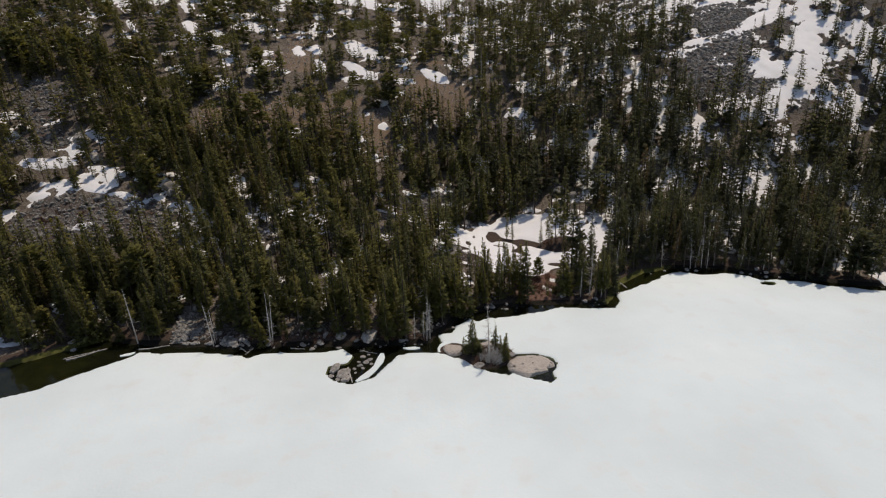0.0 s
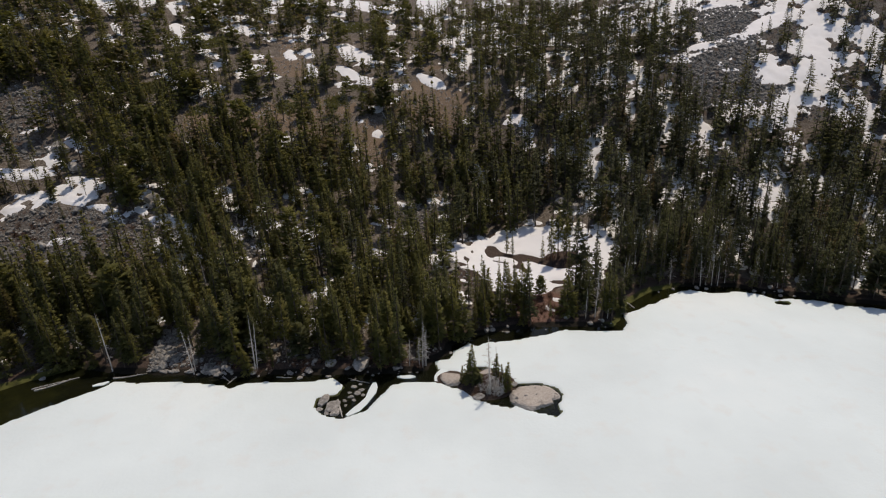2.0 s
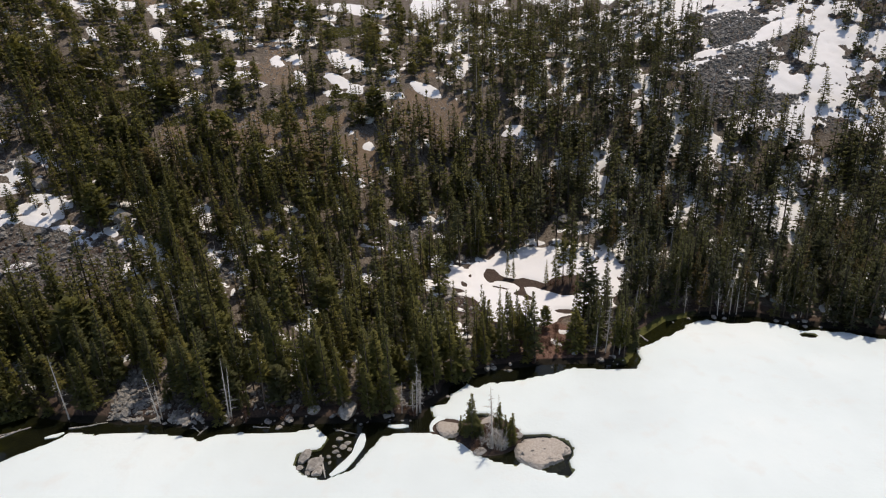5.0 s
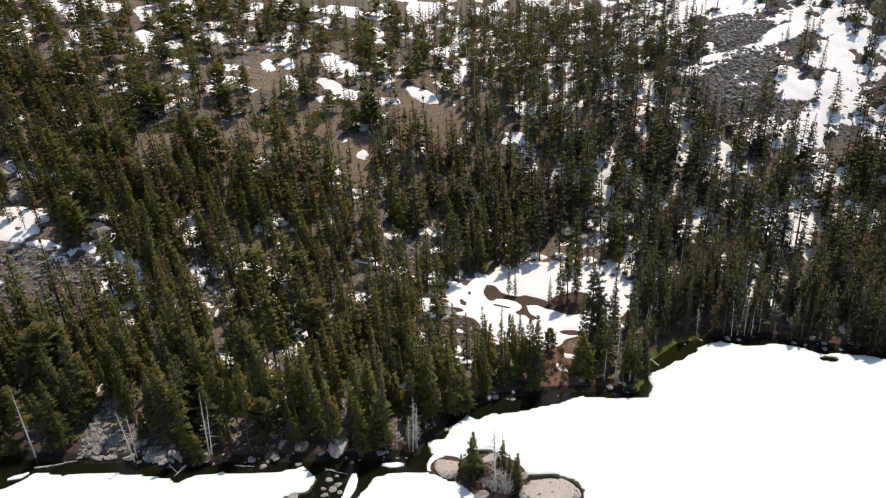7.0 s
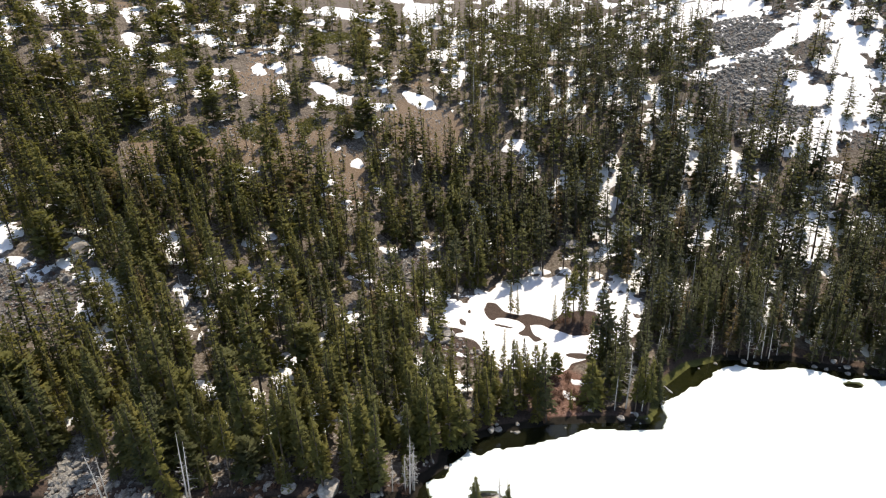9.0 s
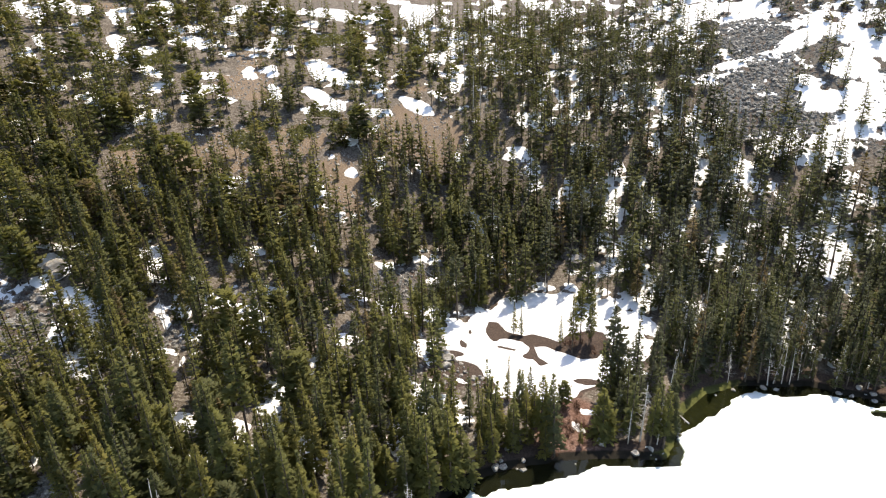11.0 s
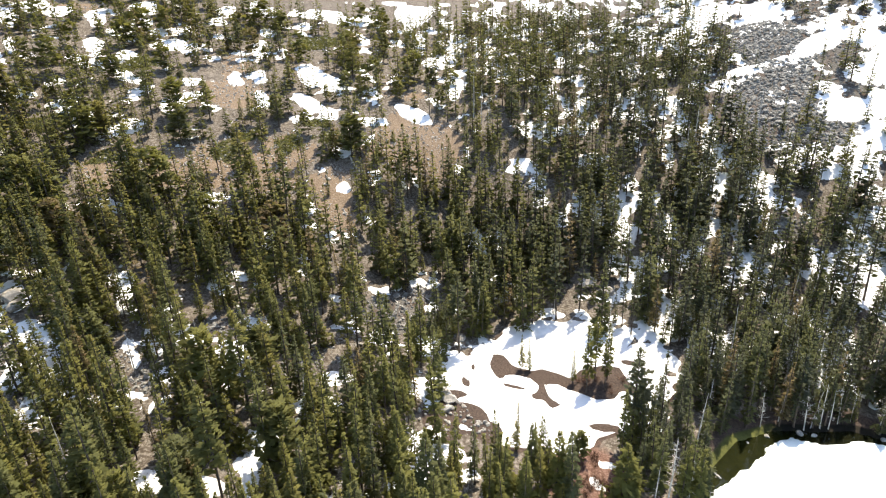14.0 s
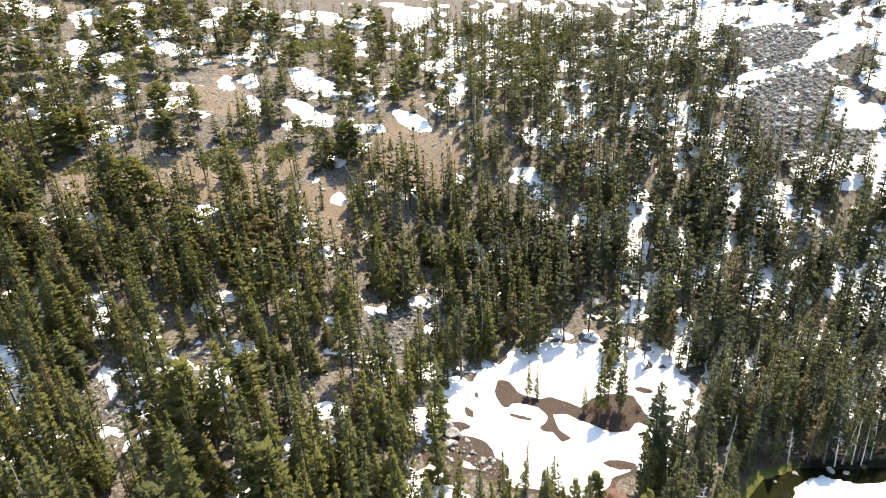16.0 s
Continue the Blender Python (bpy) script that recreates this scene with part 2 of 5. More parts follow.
SNOW_SLOPE_CENTRE = [
    (-59.5, 418.1, 4.3, 1.5, 0.9, -6.6), (-54.7, 441.0, 12.3, 4.7, 0.9, -7.5), (-31.8, 437.4, 14.2, 3.9, 0.6, -8.5),
    (-0.8, 455.2, 10.2, 1.6, -0.2, -18.6), (1.8, 403.3, 3.0, 0.3, -0.3, -17.2), (-47.2, 349.2, 6.7, -9.1, -0.4, -11.4),
    (-37.3, 339.2, 6.3, -5.2, -0.2, -7.6), (-43.3, 319.5, 6.9, -5.6, -0.4, -4.4), (-34.5, 312.2, 3.1, 0.3, 0.3, -3.5),
    (-26.4, 401.4, 2.3, 0.5, 0.3, -5.7), (-21.9, 348.5, 4.3, -6.8, -0.4, -3.6), (-17.6, 308.7, 5.5, 0.6, 0.1, -2.3),
    (-1.9, 314.7, 6.7, -3.9, -0.9, -3.9), (11.0, 374.2, 8.4, 1.0, -0.4, -8.7), (15.8, 340.0, 3.0, 0.5, -0.7, -11.8),
    (38.7, 372.6, 7.0, -0.2, -0.9, -7.3),
]
SNOW_SLOPE_EAST = [
    (80.6, 433.0, 3.7, -1.1, -2.5, -12.0), (70.4, 370.4, 4.8, -1.1, -1.6, -7.3), (85.9, 394.3, 4.9, -1.6, -2.9, -11.8),
    (112.9, 395.4, 4.6, -2.4, -4.2, -13.3), (129.9, 385.5, 4.6, -3.0, -2.6, -7.1), (110.5, 343.3, 4.0, -1.5, -1.9, -5.3),
    (147.6, 408.8, 12.8, -10.0, -5.2, -13.3), (172.1, 403.2, 10.0, -10.3, -3.1, -6.7), (136.0, 428.1, 7.7, -5.4, -2.1, -6.3),
    (141.3, 335.6, 9.5, 2.0, -1.3, -4.0), (157.8, 339.1, 10.9, -0.2, -1.6, -3.9), (176.6, 346.5, 13.8, 4.1, -2.6, -8.2),
    (195.9, 345.4, 9.8, -8.9, -3.8, -5.8), (202.8, 357.6, 8.7, -11.3, -1.5, -2.2), (165.7, 300.3, 14.2, -2.6, -3.5, -6.3),
    (185.7, 319.1, 10.2, -2.6, -4.6, -7.8),
]
SNOW_FIELD_EAST = [
    (166.3, 285.8, 9.0, -1.1, -4.4, -7.6), (147.6, 278.5, 3.8, -0.6, -1.7, -3.2), (197.3, 330.8, 6.1, -2.0, -3.4, -5.8),
    (89.6, 285.8, 2.6, -0.4, -1.8, -5.6), (129.8, 285.2, 5.5, 0.5, -0.5, -1.4), (127.8, 278.4, 2.9, -0.4, -1.2, -2.6),
    (143.0, 308.6, 5.2, -1.1, -0.7, -1.5), (153.9, 274.9, 7.7, -0.9, -2.4, -4.5), (179.8, 303.2, 8.2, -1.4, -3.4, -5.7),
    (67.7, 282.7, 2.4, -0.4, -0.5, -1.8), (42.3, 308.5, 3.4, -0.1, -0.7, -4.8), (38.4, 290.3, 4.3, -0.3, -0.2, -1.6),
    (37.9, 286.5, 6.3, -0.4, -0.2, -1.7),
]
SNOW_FOREST_EAST = [
    (41.1, 279.9, 3.7, -0.4, -0.5, -3.0), (41.6, 274.0, 2.8, -0.4, -0.3, -2.1), (46.7, 265.1, 3.4, -0.7, -0.5, -2.5),
    (48.2, 257.8, 1.8, -0.5, -0.2, -1.0), (54.2, 268.0, 1.5, -0.3, -0.5, -2.3), (65.6, 255.2, 2.3, -0.5, -1.1, -4.1),
    (61.7, 247.8, 2.0, -0.6, -0.8, -2.9), (65.0, 240.1, 3.3, -0.8, -1.1, -3.5), (56.8, 233.1, 4.0, -1.2, -0.7, -2.4),
    (78.6, 257.3, 2.2, -0.4, -1.6, -5.1), (79.7, 267.2, 1.9, -0.4, -1.2, -4.0), (79.1, 242.3, 3.7, -0.7, -1.2, -3.3),
    (92.6, 253.8, 2.6, -0.3, -1.6, -4.3), (97.6, 267.2, 1.9, -0.2, -0.9, -2.4), (84.6, 245.0, 2.5, -0.5, -1.1, -3.0),
]
SNOW_FOREST_FAR_EAST = [
    (109.4, 262.0, 2.8, -0.4, -1.0, -2.4), (109.7, 243.4, 2.2, -0.1, -1.0, -2.1), (98.8, 233.7, 2.5, -0.2, -0.7, -1.5),
    (98.1, 224.6, 1.6, -0.2, -1.3, -2.7), (123.5, 260.6, 1.8, -0.2, -0.8, -1.7), (128.6, 239.4, 3.1, -0.3, -1.1, -1.9),
    (121.2, 230.9, 2.6, -0.1, -1.2, -2.2), (151.2, 261.0, 2.8, -0.3, -2.3, -4.0), (132.1, 230.0, 4.2, -0.3, -2.2, -3.7),
    (124.8, 219.6, 3.0, -0.1, -1.7, -2.7), (51.3, 216.4, 4.5, -1.1, -0.9, -3.2), (56.5, 210.2, 2.9, -0.5, -0.9, -2.9),
    (59.9, 206.6, 2.9, -0.4, -0.7, -2.0), (78.9, 223.0, 1.9, -0.3, -0.4, -0.9),
]
SNOW_FOREST_WEST = [
    (-25.6, 271.6, 2.7, 0.6, 0.2, -3.0), (-22.8, 251.1, 1.7, 0.6, 0.1, -1.7), (-11.7, 215.7, 2.6, 0.8, 0.1, -2.5),
    (1.1, 232.5, 1.6, 0.6, -0.1, -3.3), (-19.6, 229.2, 1.3, 0.6, 0.1, -1.2), (-25.0, 226.1, 1.5, 0.5, 0.1, -1.2),
    (-77.6, 220.9, 1.7, 0.2, 1.1, -3.2), (-50.5, 228.2, 2.7, 0.4, 0.5, -2.2), (-40.6, 212.2, 3.1, 0.5, 0.2, -1.3),
    (-66.5, 168.1, 2.0, -0.1, 0.9, -2.1), (-79.0, 162.7, 2.7, -0.1, 0.9, -1.6), (-37.1, 177.7, 1.3, 0.1, 0.6, -2.6),
    (-29.6, 163.6, 2.2, 0.0, 0.4, -2.1), (-20.7, 197.7, 2.7, 0.4, 0.1, -1.4), (-34.6, 253.8, 2.1, 0.6, 0.2, -1.9),
    (-66.9, 206.1, 2.7, 0.1, 0.5, -1.5),
]
SNOW_BOULDERS = [
    (-153.2, 225.9, 11.2, 2.0, 1.6, -3.0), (-147.4, 235.5, 3.4, -2.2, -0.0, -4.7), (-146.8, 243.4, 5.8, 2.2, 1.1, -2.0),
    (-130.0, 224.0, 8.8, -2.2, 0.6, -2.5), (-116.0, 220.6, 2.7, -1.3, 0.1, -1.6), (-130.5, 215.9, 5.3, -1.0, 0.6, -1.9),
    (-142.7, 216.7, 4.3, 0.2, 0.5, -1.0), (-148.5, 208.8, 2.9, 1.0, 1.5, -2.4), (-119.0, 212.2, 6.6, -0.9, 0.6, -1.7),
    (-111.4, 207.9, 3.7, -0.7, 0.6, -2.1), (-125.5, 194.6, 3.8, 1.4, 1.0, -1.5), (-104.4, 217.9, 2.7, 0.2, 0.6, -1.7),
    (-104.5, 212.6, 1.5, 0.1, 0.7, -1.9), (-99.8, 208.9, 2.3, 0.1, 0.4, -1.1),
]
GLADE = [(3.8, 205.0), (5.8, 211.1), (11.0, 211.2), (12.7, 216.1), (17.5, 218.2), (20.7, 222.3), (23.7, 224.4), (25.4, 221.6),
    (30.9, 221.4), (36.5, 221.9), (43.0, 219.2), (50.6, 213.5), (56.2, 210.0), (58.9, 203.4), (58.5, 195.6), (55.9, 191.0),
    (48.1, 190.4), (44.2, 183.9), (38.9, 182.0), (36.6, 181.5), (35.2, 179.0), (32.0, 177.4), (28.3, 176.9), (25.0, 178.2),
    (22.1, 178.9), (16.7, 179.5), (13.6, 181.7), (14.8, 185.3), (12.1, 187.7), (9.4, 190.2), (6.3, 194.3), (3.3, 197.2)]
SNOW_MOUND = [
    (36.6, 173.7, 2.5, -1.0, -0.6, -1.1), (33.5, 169.0, 1.7, -1.9, -0.9, -1.1),
]
SNOW_GAPS = [
    (-103.3, 218.5, 3.7, 0.2, 1.7, -3.5), (-95.4, 207.7, 4.4, 0.2, 2.3, -4.8), (-78.3, 222.4, 3.0, 0.3, 1.9, -5.2),
    (-94.6, 196.0, 1.7, 0.0, 2.1, -4.0), (-83.6, 196.3, 1.4, 0.1, 2.1, -4.7), (-83.5, 185.6, 4.7, -0.1, 1.4, -2.8),
    (-44.1, 209.0, 1.9, 0.2, 1.1, -5.1), (-40.9, 212.2, 1.9, 0.2, 0.6, -3.3), (-46.2, 199.2, 2.0, 0.2, 1.7, -6.9),
    (-49.5, 185.2, 1.5, 0.0, 2.5, -8.8), (-36.5, 172.3, 2.4, 0.0, 1.1, -4.8), (-44.0, 170.6, 2.4, 0.0, 0.7, -2.5),
    (-67.9, 169.1, 3.1, -0.0, 0.9, -2.0), (-54.5, 170.1, 4.8, -0.1, 1.0, -2.7), (-65.7, 209.1, 2.6, 0.1, 0.6, -1.8),
    (-70.1, 202.9, 1.8, 0.0, 1.8, -4.9), (-59.2, 196.9, 3.1, 0.1, 0.6, -1.9), (-22.2, 197.8, 2.8, 0.4, 0.2, -2.2),
    (-11.1, 215.7, 2.9, 0.9, 0.1, -3.5),
]
GLADE_BARE = [(16.3, 210.7), (17.8, 214.6), (20.4, 214.2), (22.1, 210.2), (24.3, 208.5), (27.4, 207.2), (29.3, 207.8), (32.9, 205.4),
    (36.1, 202.6), (38.7, 205.3), (43.8, 205.6), (48.6, 204.6), (49.0, 201.2), (49.6, 197.0), (52.3, 193.7), (49.7, 193.3),
    (46.7, 196.4), (43.8, 193.9), (39.8, 194.0), (37.6, 195.8), (34.5, 198.3), (32.0, 201.1), (28.8, 201.7), (28.8, 198.8),
    (29.4, 195.2), (31.2, 192.9), (28.5, 191.9), (27.4, 195.3), (25.2, 195.4), (24.3, 197.0), (26.5, 198.4), (27.3, 201.1),
    (25.4, 204.1), (21.4, 205.8), (19.5, 205.3), (18.6, 202.8), (17.4, 204.3), (16.4, 208.2)]
BARE_GLADE = [
    (21.2, 200.4, 2.9, -0.9, -0.2, -0.8), (9.2, 201.3, 0.8, 0.9, 0.8, -2.3), (6.0, 195.6, 3.6, 0.3, -0.1, -1.4), (9.6, 189.0, 3.2, -3.4, -2.6, -2.6), (13.2, 184.6, 2.6, -2.2, -1.4, -2.2), (3.6, 188.0, 3.5, 0.0, 0.0, -5.0),
    (39.3, 184.7, 3.5, -1.0, -0.5, -1.3), (51.5, 205.5, 2.0, -0.9, -0.4, -0.8), (11.3, 207.6, 0.6, 0.1, -0.2, -2.5),
]
SOIL = [
    (-3.1, 303.5, 16.5, 2.4, -0.1, -10.1), (4.2, 292.6, 7.5, 1.1, -0.2, -4.9), (-26.9, 258.7, 3.9, 1.4, 0.7, -9.3),
    (-30.6, 269.4, 5.2, 1.3, 0.6, -6.5), (-77.0, 343.7, 5.9, 1.6, 6.2, -27.1), (-74.8, 323.9, 8.7, 1.4, 2.0, -8.7),
    (-165.4, 391.3, 11.8, 8.7, 2.5, -5.9), (-5.3, 329.5, 9.6, 1.4, 0.0, -4.3), (30.6, 173.8, 5.6, -0.1, -1.0, -4.2),
    (-79.0, 281.4, 13.0, 1.9, 1.8, -6.7), (-102.5, 269.5, 6.7, 1.4, 3.6, -12.3), (-77.7, 327.9, 11.0, 2.1, 1.5, -7.9),
]
BRUSH = [
    (-38.7, 306.2, 5.4, 0.5, 0.3, -2.6), (-61.5, 295.0, 5.1, 0.5, 1.0, -4.9), (-65.8, 283.4, 5.9, 0.7, 1.5, -6.5),
    (-46.3, 289.4, 7.0, 0.7, 0.7, -4.8), (-31.5, 296.0, 5.2, 0.6, 0.4, -4.5), (-114.9, 342.4, 5.8, 2.6, 2.4, -6.7),
    (-49.4, 390.9, 10.0, 2.6, 1.4, -10.4), (-101.6, 277.0, 6.6, 1.4, 1.3, -3.5), (-131.1, 287.8, 9.5, 2.6, 1.6, -3.6),
    (107.7, 397.8, 6.5, -3.1, -3.7, -12.6),
]
CLEARINGS = [
    (-55.6, 284.5, 19.8, 2.1, 2.1, -11.3), (-66.0, 274.0, 25.0, 2.5, 3.0, -10.0), (-1.6, 297.3, 17.8, 2.7, -0.2, -13.0),
    (-27.2, 267.6, 5.7, 1.6, 1.0, -13.3), (-71.6, 322.4, 12.7, 2.0, 2.1, -9.3),
]
TALUS = [
    (-7.3, 227.8, 7.9, 3.2, 0.1, -10.5), (159.9, 361.0, 11.8, -7.5, -9.9, -20.4), (156.9, 330.2, 11.1, -3.7, -4.8, -9.4),
    (130.8, 302.5, 9.2, -1.3, -10.0, -21.6), (153.6, 290.5, 8.6, -1.4, -3.3, -6.1), 
    (144.3, 296.9, 6.9, -1.2, -5.4, -10.5), (38.0, 280.3, 5.1, -0.5, -0.6, -4.2), (117.4, 250.0, 4.5, -0.5, -2.8, -5.8),
    (-169.5, 263.8, 12.6, 2.0, 6.3, -13.0), (-160.0, 239.7, 10.1, 1.0, 3.7, -7.5), (-119.8, 200.5, 25.9, 1.0, 5.7, -13.1),
    (-132.6, 192.5, 16.3, 0.2, 7.5, -14.8), (-73.4, 146.0, 4.5, -0.2, 2.3, -5.9), (-61.4, 141.2, 5.6, -0.2, 0.8, -2.3),
    (-2.0, 232.6, 4.9, 1.9, -0.1, -8.7), (-9.7, 220.9, 3.7, 1.4, 0.1, -4.8), (-52.2, 209.1, 5.3, 0.4, 0.9, -3.5),
    (-62.9, 196.7, 5.0, 0.1, 1.3, -3.9),
    (137.5, 305.1, 15.3, -2.5, -11.5, -23.8),
]
SNOW_SHORE = [
    (0.4, 143.0, 2.5, -0.0, -0.0, -1.6), (-2.1, 137.5, 1.7, -0.0, -0.0, -1.7), 
    (-28.4, 160.4, 3.5, 0.1, 0.5, -3.6), (119.1, 186.3, 1.9, -0.0, -2.2, -4.2), (133.4, 180.6, 2.4, -0.2, -2.2, -3.6),
    (30.0, 224.5, 9.0, 0.5, 0.0, -3.5), (43.5, 222.0, 8.0, -1.0, 0.0, -5.0), (57.5, 207.0, 5.0, -2.0, 0.0, -6.0),
    (-45.9, 225.8, 1.6, 0.3, 0.2, -1.7), (-75.3, 163.4, 2.0, -0.0, 0.5, -1.4),
]
ICE_WEST = [(-101.0, 122.3), (-95.0, 128.2), (-87.8, 133.4), (-83.4, 138.4), (-75.9, 137.6), (-67.3, 137.5), (-55.5, 136.0), (-51.8, 134.0), (-48.7, 136.9), (-41.5, 136.4), (-34.4, 136.3), (-27.6, 137.7), (-23.9, 134.2), (-25.1, 130.8), (-30.3, 129.3), (-30.1, 126.0), (-27.2, 122.8), (-23.1, 121.7), (-18.3, 124.5), (-15.6, 128.7), (-13.0, 133.8), (-8.9, 135.0)]
ICE_ISLAND = [(-1.9, 134.9), (2.3, 132.4), (6.4, 131.1), (7.8, 127.5), (11.3, 125.6), (15.8, 123.8), (17.2, 125.0), (21.4, 122.5), (25.6, 120.5), (27.2, 122.1), (26.6, 125.4), (28.4, 128.0), (27.1, 131.6), (22.5, 133.4), (18.3, 132.9), (17.0, 134.8), (15.2, 136.6), (13.6, 138.6), (11.6, 140.6), (8.4, 140.4), (5.2, 137.6), (1.6, 138.8), (-1.1, 140.2), (-2.1, 144.3), (1.9, 145.2)]
ICE_EAST = [(2.8, 149.0), (6.2, 151.2), (7.3, 153.2), (9.8, 151.0), (13.9, 153.2), (19.4, 153.5), (28.5, 156.1), (35.3, 158.3), (43.2, 157.6), (51.2, 157.5), (54.0, 161.3), (54.6, 166.7), (64.4, 172.6), (69.1, 175.0), (72.8, 178.7), (80.4, 182.0), (86.7, 178.8), (95.9, 179.9), (100.9, 177.2), (103.8, 174.4), (115.2, 172.6), (123.2, 168.9), (132.6, 165.9)]
LAND = [(-110.2, 135.9), (-104.3, 140.0), (-95.6, 145.0), (-85.3, 142.2), (-77.6, 141.4), (-64.1, 140.3), (-54.9, 138.4), (-45.1, 139.5), (-32.1, 139.4), (-20.6, 138.9), (-11.9, 139.0), (-4.0, 140.0), (-2.6, 143.8), (2.0, 147.7), (2.8, 151.3), (7.7, 155.2), (14.3, 158.0), (24.2, 159.8), (29.2, 160.5), (35.8, 160.5), (45.4, 159.7), (49.3, 159.2), (53.2, 164.7), (57.6, 173.0), (67.3, 181.0), (77.6, 184.2), (86.4, 183.3), (95.4, 182.8), (102.3, 178.4), (113.0, 175.0), (124.6, 171.0), (134.1, 168.0)]

SNOW_PATCHES = (SNOW_SLOPE_WEST + SNOW_SLOPE_MIDDLE + SNOW_SLOPE_CENTRE + SNOW_SLOPE_EAST + SNOW_FIELD_EAST + SNOW_FOREST_EAST
                + SNOW_FOREST_FAR_EAST + SNOW_FOREST_WEST + SNOW_BOULDERS + SNOW_MOUND + SNOW_GAPS + SNOW_SHORE)
# the lake's shore and the edge of its ice, closed round the lake behind the camera
FAR_SHORE = [(230.0, 145.0), (330.0, 60.0), (300.0, -160.0), (60.0, -260.0), (-220.0, -210.0), (-330.0, -30.0), (-230.0, 70.0)]
LAKE = LAND + FAR_SHORE
ICE_RING = ICE_WEST + ICE_ISLAND + ICE_EAST + [(228.0, 143.0), (326.0, 58.0), (296.0, -156.0), (60.0, -255.0), (-216.0, -205.0), (-324.0, -30.0), (-226.0, 64.0)]
ISLAND = [(10.9, 133.1, 7.2, -1.0, 1.5, 6.2), (1.7, 136.3, 3.8, 0.5, 0.0, 3.3)]


def hill(x, y):
    xc, yc = np.clip(x, -230, 230), np.clip(y, 140, 365)
    a, b = xc / 100, (yc - 200) / 100
    z = 9.93 - 6.38 * a + 26.77 * b + 0.91 * a * a - 5.54 * a * b + 14.48 * b * b + 0.77 * a ** 3 + 3.46 * a * a * b + 3.85 * a * b * b - 6.89 * b ** 3
    for gx, gy, r, h in ((19, 243, 30, -14.11), (160, 300, 42, 6.09), (-9, 328, 38, 2.97), (-92, 302, 38, -2.03), (30, 200, 9, -0.83), (92, 310, 28, 4.56), (-128, 228, 33, 0.45)):
        z = z + h * np.exp(-((x - gx) ** 2 + (y - gy) ** 2) / 2 / r ** 2)
    z = z + 1.3 * np.exp(-((x - 43) ** 2 + (y - 199.5) ** 2) / 2 / 2.8 ** 2)
    return z + 0.27 * np.clip(y - 365, 0, 500)


def ground_height(x, y):
    x, y = np.asarray(x, float), np.asarray(y, float)
    shore = -inside_distance(x, y, LAKE)                  # metres inland
    even = 1 - 0.7 * np.exp(-((x - 31) ** 2 + (y - 198) ** 2) / 2 / 16.0 ** 2)
    rough = even * (fractal(x, y, 14, 3) - 0.5) * 2.4 + even * (fractal(x, y, 3.0, 9, 3) - 0.5) * 0.7
    land = np.minimum(np.maximum(hill(x, y), 0.9) + rough * np.clip(shore / 12, 0, 1), 0.15 + 0.28 * shore + 0.02 * shore ** 2)
    bed = np.maximum(0.12 * shore - 0.08, -2.3)
    z = np.where(shore > 0, np.maximum(land, 0.05 + 0.05 * np.clip(shore, 0, 10)), bed)
    isle = patch_depth(x, y, ISLAND)
    return np.where(isle > -1.5, np.maximum(z, np.clip(0.32 * isle, -0.5, 1.3) + 0.1 * rough), z)


def warped(x, y, much=1.0):
    """The place from which a patch's outline is read, so that its edge wanders."""
    wx = x + ((fractal(x, y, 7, 61, 3) - 0.5) * 8.0 + (fractal(x, y, 2.4, 67, 2) - 0.5) * 2.6) * much
    wy = y + ((fractal(x, y, 9, 63, 3) - 0.5) * 9.0 + (fractal(x, y, 2.8, 69, 2) - 0.5) * 2.6) * much
    return wx, wy


